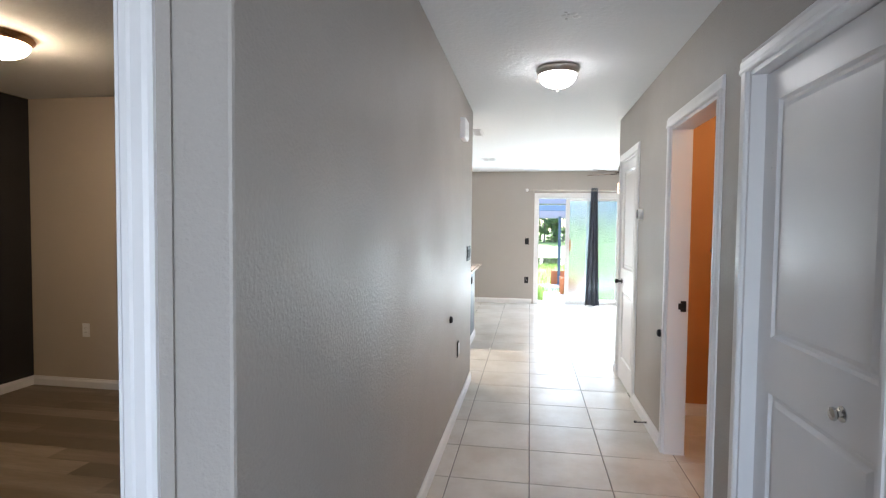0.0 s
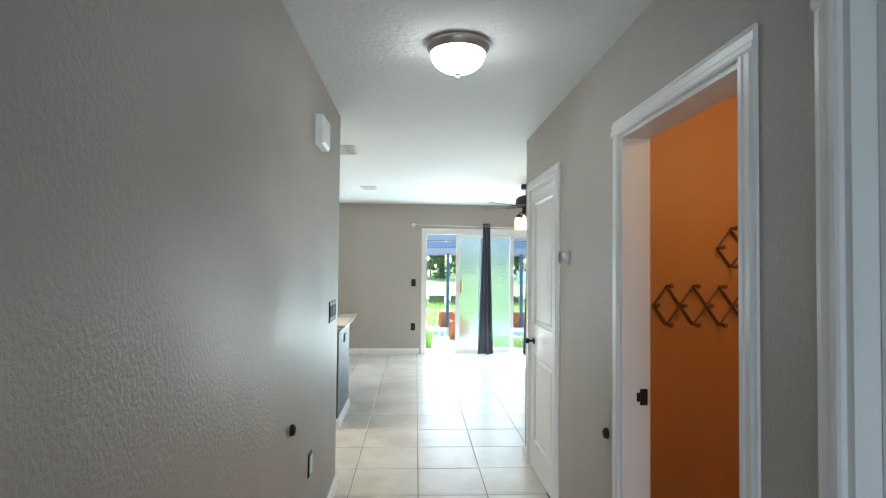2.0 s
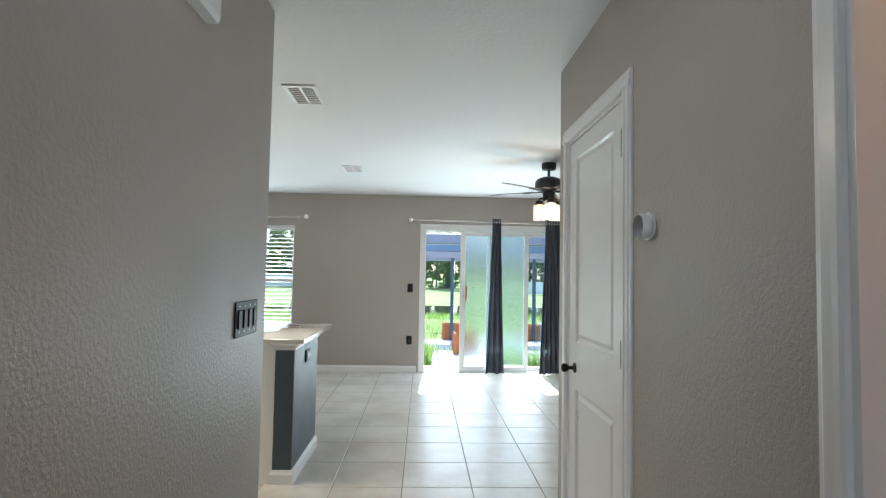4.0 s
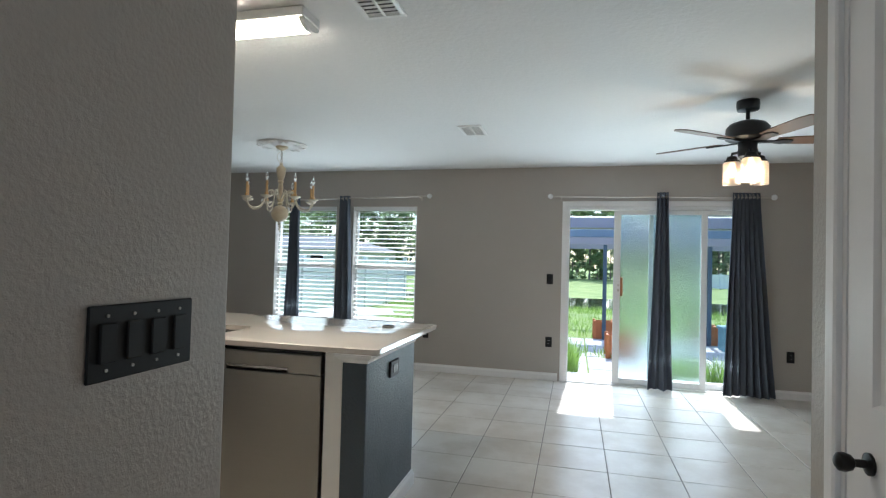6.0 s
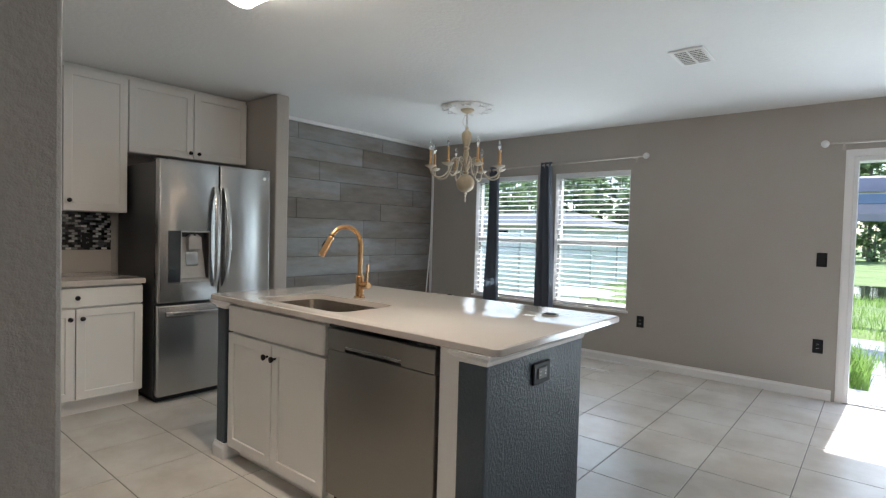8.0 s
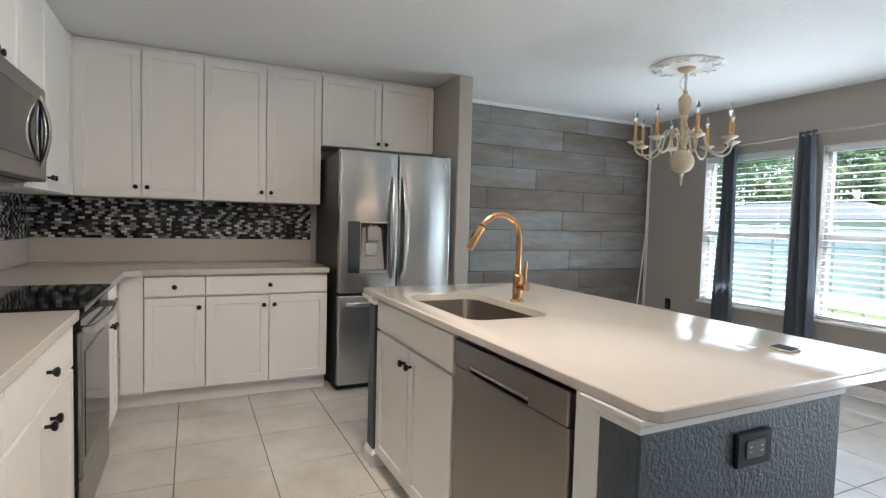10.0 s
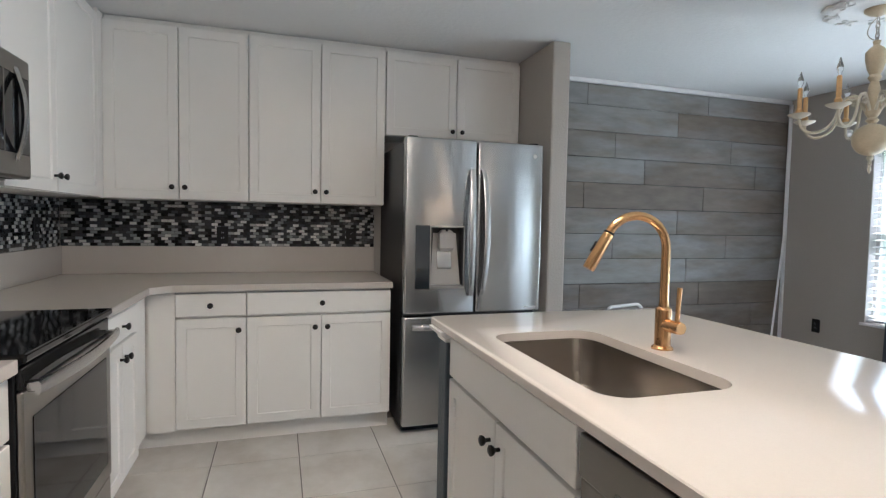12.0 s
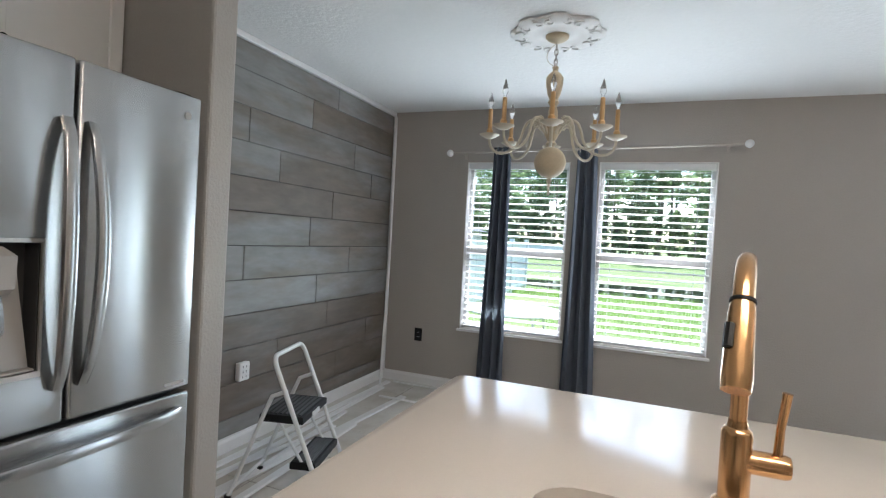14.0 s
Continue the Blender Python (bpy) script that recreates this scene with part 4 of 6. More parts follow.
def make_window(name, x0, x1):
    z0, z1 = WZ
    th = thing(name, ((x0 + x1) / 2, YB + 0.08, z0), "white vinyl single-hung window", "window", "dining windows", kind="structure")
    y0, y1 = YB + 0.075, YB + 0.135
    f = 0.035
    part("window_frame", boxes((x0, y0, z0, x0 + f, y1, z1), (x1 - f, y0, z0, x1, y1, z1), (x0 + f, y0, z0, x1 - f, y1, z0 + f), (x0 + f, y0, z1 - f, x1 - f, y1, z1), bevel=0.003), M_VINYL, th)
    zm = 1.238
    part("meeting_rail", box(x0 + f, y0 + 0.005, zm - 0.036, x1 - f, y1 - 0.005, zm + 0.036, 0.004), M_VINYL, th)
    for a, b in ((z0 + f, zm - 0.036), (zm + 0.036, z1 - f)):
        p = part("pane", box(x0 + f - 0.003, y0 + 0.03, a - 0.003, x1 - f + 0.003, y0 + 0.034, b + 0.003), M_GLASS, th)
        p.visible_shadow = False
    part("window_sill", box(x0 - 0.02, YB - 0.025, z0 - 0.022, x1 + 0.02, YB + 0.072, z0 - 0.001, 0.004, 2), M_TRIM, th)
    part("liner", boxes((x0, YB + 0.001, z0, x0 + 0.006, y0, z1), (x1 - 0.006, YB + 0.001, z0, x1, y0, z1), (x0 + 0.006, YB + 0.001, z1 - 0.006, x1 - 0.006, y0, z1)), M_TRIM, th)
    bl = thing("window_blind", ((x0 + x1) / 2, YB + 0.035, z1), "white slatted window blind, lowered with open slats", "blind", "window blinds")
    part("headrail", box(x0 + 0.01, YB + 0.005, z1 - 0.055, x1 - 0.01, YB + 0.065, z1 - 0.008, 0.003), M_BLIND, bl)
    part("bottom_rail", box(x0 + 0.014, YB + 0.012, z0 + 0.012, x1 - 0.014, YB + 0.06, z0 + 0.03, 0.003), M_BLIND, bl)
    n = 25
    bm = bmesh.new()
    w, t = (x1 - x0 - 0.028) / 2, radians(12)
    cross = [(0.025 * math.cos(t) * s, 0.025 * math.sin(t) * s + 0.0022 * (1 - s * s) + e) for s, e in ((-1, 0), (0, 0), (1, 0), (1, 0.0022), (0, 0.0022), (-1, 0.0022))]
    vs = [[bm.verts.new((u, y, z)) for y, z in cross] for u in (-w, w)]
    for k in range(6):
        bm.faces.new((vs[0][k], vs[0][(k + 1) % 6], vs[1][(k + 1) % 6], vs[1][k]))
    bm.faces.new(vs[0][::-1]), bm.faces.new(vs[1])
    bmesh.ops.recalc_face_normals(bm, faces=bm.faces)
    me = mesh_of("slat", bm, M_BLIND)
    for k in range(n):
        o = new("slat", me)
        o.parent = bl
        z = z0 + 0.055 + (z1 - 0.075 - z0 - 0.055) * k / (n - 1)
        o.location = (random.uniform(-0.001, 0.001), 0.001, z - z1)
    for u in (x0 + 0.12, x1 - 0.12):
        part("ladder_cord", tube([(u, YB + 0.012, z0 + 0.03), (u, YB + 0.012, z1 - 0.05)], 0.0012, 5), M_BLIND, bl)
    part("wand", tube([(x0 + 0.07, YB + 0.004, z1 - 0.06), (x0 + 0.072, YB + 0.004, z1 - 0.62)], 0.003, 6), M_GLASS, bl)


make_window("window_1", *WIN[0])
make_window("window_2", *WIN[1])

sd = thing("sliding_door", (1.1, YB + 0.08, 0), "white sliding glass patio door, half open, misted glass", "sliding door", kind="structure")
x0, x1 = SL
part("door_frame", boxes((x0, YB + 0.002, 0, x0 + 0.03, YB + 0.148, SLZ), (x1 - 0.03, YB + 0.002, 0, x1, YB + 0.148, SLZ), (x0 + 0.03, YB + 0.002, SLZ - 0.04, x1 - 0.03, YB + 0.148, SLZ), bevel=0.003), M_VINYL, sd)
part("door_casing", extrude_profile([(0, 0), (0.014, 0), (0.014, 0.04), (0.01, 0.055), (0, 0.055)], (x0, YB, 0), (x0, YB, SLZ), (0, -1, 0), (-1, 0, 0)), M_TRIM, sd)
part("door_casing", extrude_profile([(0, 0), (0.014, 0), (0.014, 0.04), (0.01, 0.055), (0, 0.055)], (x1, YB, 0), (x1, YB, SLZ), (0, -1, 0), (1, 0, 0)), M_TRIM, sd)
part("door_casing", extrude_profile([(0, 0), (0.014, 0), (0.014, 0.04), (0.01, 0.055), (0, 0.055)], (x0 - 0.055, YB, SLZ), (x1 + 0.055, YB, SLZ), (0, -1, 0), (0, 0, 1)), M_TRIM, sd)
part("threshold", boxes((x0 + 0.03, YB - 0.005, -0.004, x1 - 0.03, YB + 0.15, 0.012), (x0 + 0.03, YB + 0.04, 0.012, x1 - 0.03, YB + 0.045, 0.02), (x0 + 0.03, YB + 0.1, 0.012, x1 - 0.03, YB + 0.105, 0.02)), M_VINYL, sd)


def sash(a, b, y, glass_mat, label, left=0.05, right=0.06):
    zb, zt = 0.021, SLZ - 0.045
    s = part("sash", boxes((a, y - 0.018, zb, a + left, y + 0.018, zt), (b - right, y - 0.018, zb, b, y + 0.018, zt), (a + left, y - 0.018, zb, b - right, y + 0.018, zb + 0.06), (a + left, y - 0.018, zt - 0.045, b - right, y + 0.018, zt), bevel=0.003), M_VINYL, sd, label)
    g = part("pane", box(a + left - 0.004, y - 0.003, zb + 0.056, b - right + 0.004, y + 0.003, zt - 0.041), glass_mat, s)
    return s, g


s1, g1 = sash(0.683, 1.642, YB + 0.045, M_FROST, "sliding sash with misted glass", 0.072)
s2, g2 = sash(1.06, x1 - 0.031, YB + 0.105, M_GLASS, "fixed sash with clear glass", 0.045, 0.05)
g2.visible_shadow = False
M_HANDLE = material("orange_wooden_handle", (0.42, 0.14, 0.04), 0.45, vary=0.15, vary_scale=20, stretch=(1, 1, 0.2))
bm = box(0.755, YB - 0.012, 0.99, 0.78, YB + 0.028, 1.2, 0.008, 2)
part("handle", bm, M_HANDLE, s1, "orange wooden pull handle")
part("latch", boxes((0.728, YB + 0.02, 1.04, 0.742, YB + 0.03, 1.07), (0.728, YB + 0.02, 1.1, 0.742, YB + 0.03, 1.12), bevel=0.002), M_NICKEL, s1)


# ---------------------------------------------------------------- curtains and rods
def curtain(xt0, xt1, xb0, xb1, z0, z1, y, folds, label, depth=0.035):
    nu, nv = folds * 10, 22
    bm = bmesh.new()
    layers = []
    ph = random.uniform(0, 6)
    for off in (0.0, 0.004):
        rows = []
        for j in range(nv + 1):
            v = j / nv
            z = z1 + (z0 - z1) * v
            a, b = xt0 + (xb0 - xt0) * v ** 1.2, xt1 + (xb1 - xt1) * v ** 1.2
            row = []
            for i in range(nu + 1):
                u = i / nu
                wob = 0.25 * math.sin(ph + 5 * v + 9 * u)
                amp = depth * (0.85 + 0.3 * v + 0.2 * math.sin(3 * u + ph))
                yy = y + amp * math.sin(2 * math.pi * folds * u + wob + ph) + 0.008 * math.sin(7 * v + 4 * u + ph) + off
                xx = a + (b - a) * (u + 0.012 * math.sin(4 * math.pi * folds * u + 2 * ph))
                row.append(bm.verts.new((xx, yy, z + (0.008 * math.sin(9 * u + ph) if j == nv else 0))))
            rows.append(row)
        layers.append(rows)
    for rows, flip in ((layers[0], False), (layers[1], True)):
        for j in range(nv):
            for i in range(nu):
                q = (rows[j][i], rows[j][i + 1], rows[j + 1][i + 1], rows[j + 1][i])
                bm.faces.new(q[::-1] if flip else q)
    A, B = layers
    for j in range(nv):
        for i in (0, nu):
            bm.faces.new((A[j][i], A[j + 1][i], B[j + 1][i], B[j][i]))
    for i in range(nu):
        for j in (0, nv):
            bm.faces.new((A[j][i], A[j][i + 1], B[j][i + 1], B[j][i]))
    bmesh.ops.recalc_face_normals(bm, faces=bm.faces)
    th = solid("curtain", bm, M_CURTAIN, label, "curtain", "slate grey curtains", smooth=True, at=((xt0 + xt1) / 2, y, z0))
    n = max(2, folds)
    for k in range(n):
        xk = xt0 + (xt1 - xt0) * (k + 0.5) / n
        part("grommet", tube([(xk, y + 0.024 * math.cos(a), z1 - 0.04 + 0.024 * math.sin(a)) for a in (2 * math.pi * i / 14 for i in range(14))], 0.004, 6, True), M_NICKEL, th, "metal grommet ring", smooth=True)
    return th


YC = YB - 0.085
curtain(-3.31, -3.16, -3.36, -3.13, 0.02, 2.10, YC, 3, "narrow slate grey curtain gathered over the window", 0.028)
curtain(-2.63, -2.475, -2.67, -2.40, 0.02, 2.11, YC, 3, "narrow slate grey curtain gathered between the windows", 0.028)
curtain(1.11, 1.225, 1.04, 1.29, 0.012, 2.13, YC, 3, "narrow slate grey curtain gathered before the sliding door", 0.03)
curtain(1.845, 2.10, 1.765, 2.26, 0.012, 2.12, YC, 7, "wide slate grey curtain drawn beside the sliding door", 0.036)
M_CRYSTAL = glass("crystal_finial", (1, 0.99, 0.97), 0.05, 1.5)


def rod(xa, xb, za, zb, label):
    th = thing("curtain_rod", ((xa + xb) / 2, YC, za), label, "curtain rod", "curtain rods")
    part("pole", tube([(xa + 0.03, YC, za), (xb - 0.03, YC, zb)], 0.0085, 12), M_NICKEL, th, smooth=True)
    part("pole", tube([((xa + xb) / 2, YC, (za + zb) / 2), (xb - 0.03, YC, zb)], 0.0105, 12), M_NICKEL, th, smooth=True)
    for x, z in ((xa, za), (xb, zb)):
        part("finial", lathe([(0.012, -0.028), (0.022, -0.02), (0.03, -0.008), (0.03, 0.008), (0.022, 0.02), (0.01, 0.028)], (x, YC, z), "x", 10), M_VINYL, th, "faceted white finial")
    for x in (xa + 0.12, xb - 0.12):
        z = za + (zb - za) * (x - xa) / (xb - xa)
        bm = tube([(x, YB, z - 0.012), (x, YC, z - 0.012)], 0.005, 8)
        bm_box(bm, x - 0.012, YB - 0.006, z - 0.045, x + 0.012, YB, z + 0.02, 0.002)
        part("bracket", bm, M_NICKEL, th)


rod(-3.70, -1.445, 2.052, 2.104, "thin metal curtain rod with white finials over the windows")
rod(-0.02, 2.24, 2.092, 2.07, "thin metal curtain rod with white finials over the sliding door")

for u, z, k in ((-0.012, 1.154, "switch"), (-0.012, 0.437, "outlet"), (2.43, 0.43, "outlet"), (-1.472, 0.453, "outlet"), (-3.945, 0.442, "outlet")):
    wall_plate(NB, u, z, "black wall plate on the greige wall", kind=k)
ad = solid("plug_adapter", box(XA + 0.018, 8.32, 0.405, XA + 0.055, 8.405, 0.515, 0.008, 2), M_VINYL, "white multi-outlet plug adapter on the plank wall", "outlet", at=(XA, 8.36, 0.46))
for dz in (-0.03, 0.0, 0.03):
    part("slot", boxes((XA + 0.0545, 8.345, 0.46 + dz - 0.006, XA + 0.0565, 8.348, 0.46 + dz + 0.006), (XA + 0.0545, 8.372, 0.46 + dz - 0.006, XA + 0.0565, 8.375, 0.46 + dz + 0.006)), M_BLACK, ad)


# ---------------------------------------------------------------- chandelier
M_CREAM = material("cream_distressed_paint", (0.55, 0.45, 0.31), 0.5, vary=0.2, vary_scale=14, grain=0.1, grain_scale=120, bump=0.15, bump_scale=80)
M_IVORY = material("ivory_enamel", (0.56, 0.5, 0.39), 0.4, vary=0.12, vary_scale=25, bump=0.1, bump_scale=90)
M_WAX = material("amber_candle_sleeve", (0.58, 0.35, 0.15), 0.5, vary=0.2, vary_scale=40)
M_PLASTER = material("white_plaster_relief", (0.74, 0.73, 0.72), 0.6, vary=0.05, vary_scale=20)
M_BULB = glass("clear_bulb_glass", (1, 1, 1), 0.0)


def make_chandelier():
    cx, cy = -2.572, 8.685
    md = thing("ceiling_medallion", (cx, cy, H), "white plaster ceiling medallion with scrolled leaf relief", "medallion")
    rim = []
    for h, rr in ((0.0, 0.235), (-0.012, 0.238), (-0.02, 0.225), (-0.02, 0.15), (-0.01, 0.13), (-0.012, 0.09), (-0.02, 0.07), (-0.02, 0.03)):
        rim.append([(cx + rr * (1 + (0.05 * math.sin(8 * a) + 0.02 * math.sin(24 * a) if rr > 0.2 else 0)) * math.cos(a), cy + rr * (1 + (0.05 * math.sin(8 * a) + 0.02 * math.sin(24 * a) if rr > 0.2 else 0)) * math.sin(a), H + h - 0.001) for a in (2 * math.pi * k / 96 for k in range(96))])
    part("disc", loft(rim), M_PLASTER, md, smooth=True)
    for k in range(16):
        a = 2 * math.pi * k / 16
        r0 = 0.185
        pts = []
        for j in range(16):
            b = j / 15 * 4.4
            rr = 0.036 * (1 - j / 20)
            s = 1 if k % 2 else -1
            u, v = r0 + rr * math.cos(b), s * rr * math.sin(b)
            pts.append((cx + u * math.cos(a) - v * math.sin(a), cy + u * math.sin(a) + v * math.cos(a), H - 0.022))
        part("scroll", tube(pts, [0.009 * (1 - j / 22) for j in range(16)], 6), M_PLASTER, md, smooth=True)
    th = thing("chandelier", (cx, cy, H - 0.02), "cream painted eight-arm candle chandelier with a turned ball", "chandelier")
    part("canopy", lathe([(0.062, -0.022), (0.06, -0.032), (0.045, -0.045), (0.02, -0.055), (0.008, -0.062)], (cx, cy, H), "z", 24), M_CREAM, th, smooth=True)
    z = H - 0.062
    for k in range(5):
        zc = z - 0.018 - 0.026 * k
        part("chain_link", tube([(cx + (0.009 * math.cos(a) if k % 2 else 0), cy + (0 if k % 2 else 0.009 * math.cos(a)), zc + 0.019 * math.sin(a)) for a in (2 * math.pi * i / 14 for i in range(14))], 0.0028, 6, True), M_NICKEL, th, smooth=True)
    part("cord", tube(bez((cx, cy, H - 0.06), (cx - 0.07, cy, H - 0.1), (cx - 0.06, cy, H - 0.16), (cx, cy, H - 0.18), 12), 0.002, 6), M_IVORY, th, smooth=True)
    part("stem", lathe([(0.006, 2.262), (0.018, 2.255), (0.013, 2.235), (0.03, 2.22), (0.045, 2.2), (0.045, 2.165), (0.034, 2.11), (0.022, 2.085), (0.03, 2.07), (0.018, 2.05), (0.026, 2.02), (0.026, 1.96), (0.034, 1.93), (0.034, 1.89), (0.02, 1.865), (0.03, 1.85), (0.016, 1.835)], (cx, cy, 0), "z", 24), M_CREAM, th, "turned cream column", smooth=True)
    part("ball", lathe([(0.016, 0.082)] + [(0.083 * math.sin(radians(a)), 0.083 * math.cos(radians(a))) for a in range(15, 170, 11)] + [(0.012, -0.084)], (cx, cy, 1.752), "z", 28), M_CREAM, th, "large turned ball", smooth=True)
    part("finial", lathe([(0.012, 0.0), (0.016, -0.012), (0.007, -0.028), (0.011, -0.04), (0.005, -0.05), (0.009, -0.07), (0.003, -0.09)], (cx, cy, 1.668), "z", 14), M_IVORY, th, smooth=True)
    R = 0.33
    for k in range(8):
        a = radians(45 * k + 10)
        ca, sa = math.cos(a), math.sin(a)

        def P(r, z):
            return (cx + r * ca, cy + r * sa, z)

        pts = bez(P(0.03, 1.90), P(0.09, 2.02), P(0.14, 1.98), P(0.155, 1.90), 9)[:-1] + bez(P(0.155, 1.90), P(0.18, 1.77), P(R, 1.76), P(R, 1.875), 12)
        arm = part("arm", tube(pts, 0.0075, 8), M_IVORY, th, "scrolled ivory arm", smooth=True)
        curl = [P(0.085 + 0.03 * (1 - j / 18) * math.cos(j / 14 * 6.5 + 1.2), 1.955 + 0.03 * (1 - j / 18) * math.sin(j / 14 * 6.5 + 1.2)) for j in range(15)]
        part("curl", tube(curl, 0.005, 6), M_IVORY, arm, smooth=True)
        c = P(R, 0)
        part("drip_cup", lathe([(0.01, 1.872), (0.03, 1.88), (0.052, 1.893), (0.054, 1.897), (0.03, 1.893), (0.012, 1.895)], c, "z", 20), M_IVORY, th, smooth=True)
        can = part("candle", lathe([(0.017, 1.896), (0.017, 1.92), (0.0115, 1.926), (0.0115, 2.03), (0.008, 2.034)], c, "z", 14), M_WAX, th, "amber candle sleeve", smooth=True)
        part("bulb", lathe([(0.007, 2.034), (0.008, 2.045), (0.0145, 2.062), (0.0145, 2.078), (0.008, 2.1), (0.002, 2.122)], c, "z", 14), M_BULB, can, "clear flame-shaped bulb", smooth=True)


make_chandelier()


# ---------------------------------------------------------------- ceiling fan
M_FAN = material("matte_black_metal", (0.016, 0.017, 0.019), 0.42, metal=0.3, vary=0.15, vary_scale=10)
M_BLADE = material("walnut_fan_blade", (0.12, 0.068, 0.04), 0.45, vary=0.2, vary_scale=6, grain=0.15, grain_scale=40, stretch=(1, 1, 1))
# jar glass tinted peach, so the bulbs' glow is in its colour
M_JAR = glass("glow_tinted_jar_glass", (1.0, 0.86, 0.74), 0.32)
M_FILAMENT = material("lit_bulb", (1, 0.8, 0.5), 0.3, emit=(1.0, 0.6, 0.34), emit_strength=3.2)


def make_fan():
    cx, cy = 1.357, 7.9
    th = thing("ceiling_fan", (cx, cy, H), "black five-blade ceiling fan with three lit glass jar lights", "ceiling fan")
    part("canopy", lathe([(0.068, -0.001), (0.07, -0.03), (0.066, -0.062), (0.03, -0.07)], (cx, cy, H), "z", 28), M_FAN, th, smooth=True)
    part("downrod", lathe([(0.013, 2.3), (0.013, 2.38)], (cx, cy, 0), "z", 14), M_FAN, th, smooth=True)
    part("motor", lathe([(0.03, 2.31), (0.06, 2.303), (0.108, 2.285), (0.13, 2.258), (0.134, 2.188), (0.112, 2.176), (0.06, 2.17), (0.055, 2.12), (0.06, 2.10), (0.055, 2.07), (0.03, 2.06)], (cx, cy, 0), "z", 32), M_FAN, th, smooth=True)
    for k in range(5):
        a = radians(72 * k + 1)
        rot = Matrix.Translation((cx, cy, 2.172)) @ Matrix.Rotation(a, 4, "Z") @ Matrix.Rotation(radians(-10), 4, "X")
        pts = [(0.17, -0.045), (0.3, -0.058), (0.52, -0.064), (0.595, -0.055), (0.62, -0.02), (0.62, 0.02), (0.595, 0.055), (0.52, 0.064), (0.3, 0.058), (0.17, 0.045)]
        bm = loft([[rot @ Vector((x, y, z)) for x, y in pts] for z in (-0.003, 0.003)])
        bl = part("blade", bm, M_BLADE, th, "brown wooden blade")
        bm = loft([[rot @ Vector((x, y, z)) for x, y in ((0.05, -0.014), (0.15, -0.016), (0.2, -0.035), (0.26, -0.02), (0.26, 0.02), (0.2, 0.035), (0.15, 0.016), (0.05, 0.014))] for z in (-0.012, -0.0035)])
        part("blade_iron", bm, M_FAN, bl, "black blade bracket")
    for k in range(3):
        a = radians(120 * k + 147)
        x, y = cx + 0.095 * math.cos(a), cy + 0.095 * math.sin(a)
        part("lamp_arm", tube([(cx + 0.03 * math.cos(a), cy + 0.03 * math.sin(a), 2.105), (x, y, 2.1), (x, y, 2.08)], 0.009, 10), M_FAN, th, smooth=True)
        part("socket", lathe([(0.012, 2.085), (0.03, 2.078), (0.036, 2.055), (0.047, 2.05), (0.047, 2.04)], (x, y, 0), "z", 20), M_FAN, th, smooth=True)
        sh = part("glass_shade", lathe([(0.05, 2.04), (0.0545, 2.03), (0.0545, 1.89), (0.0515, 1.89), (0.0515, 2.028), (0.046, 2.037)], (x, y, 0), "z", 24), M_JAR, th, "seeded glass jar shade, tinted peach for its glow", smooth=True)
        sh.visible_shadow = False
        part("bulb", lathe([(0.012, 2.036), (0.014, 2.01), (0.024, 1.985), (0.026, 1.97), (0.018, 1.95), (0.004, 1.943)], (x, y, 0), "z", 16), M_FILAMENT, th, "glowing bulb", smooth=True).visible_shadow = False
    part("pull_chain", tube([(cx + 0.03, cy, 2.06), (cx + 0.03, cy, 1.80)], 0.0015, 5), M_NICKEL, th)


make_fan()


# ---------------------------------------------------------------- ceiling fittings
def vent(x0, y0, x1, y1, label):
    th = thing("ceiling_vent", ((x0 + x1) / 2, (y0 + y1) / 2, H), label, "vent", "ceiling vents")
    b = 0.022
    # black sheet stands in for the shade of the duct behind the slats
    part("backing", box(x0 + b, y0 + b, H - 0.003, x1 - b, y1 - b, H - 0.001), M_BLACK, th)
    part("vent_frame", boxes((x0, y0, H - 0.01, x1, y0 + b, H - 0.0005), (x0, y1 - b, H - 0.01, x1, y1, H - 0.0005), (x0, y0 + b, H - 0.01, x0 + b, y1 - b, H - 0.0005), (x1 - b, y0 + b, H - 0.01, x1, y1 - b, H - 0.0005), ((x0 + x1) / 2 - 0.006, y0 + b, H - 0.01, (x0 + x1) / 2 + 0.006, y1 - b, H - 0.0035), bevel=0.001), M_VINYL, th)
    n = int((y1 - y0 - 2 * b) / 0.032)
    for k in range(n):
        y = y0 + b + (k + 0.5) * (y1 - y0 - 2 * b) / n
        part("slat", loft([[(x, y - 0.005, H - 0.0035), (x, y - 0.003, H - 0.0035), (x, y + 0.006, H - 0.008), (x, y + 0.004, H - 0.0085)] for x in (x0 + b, x1 - b)]), M_VINYL, th)


vent(-0.69, 5.955, -0.495, 6.30, "white slatted ceiling air vent")
vent(-0.695, 8.24, -0.495, 8.555, "white slatted ceiling air vent")


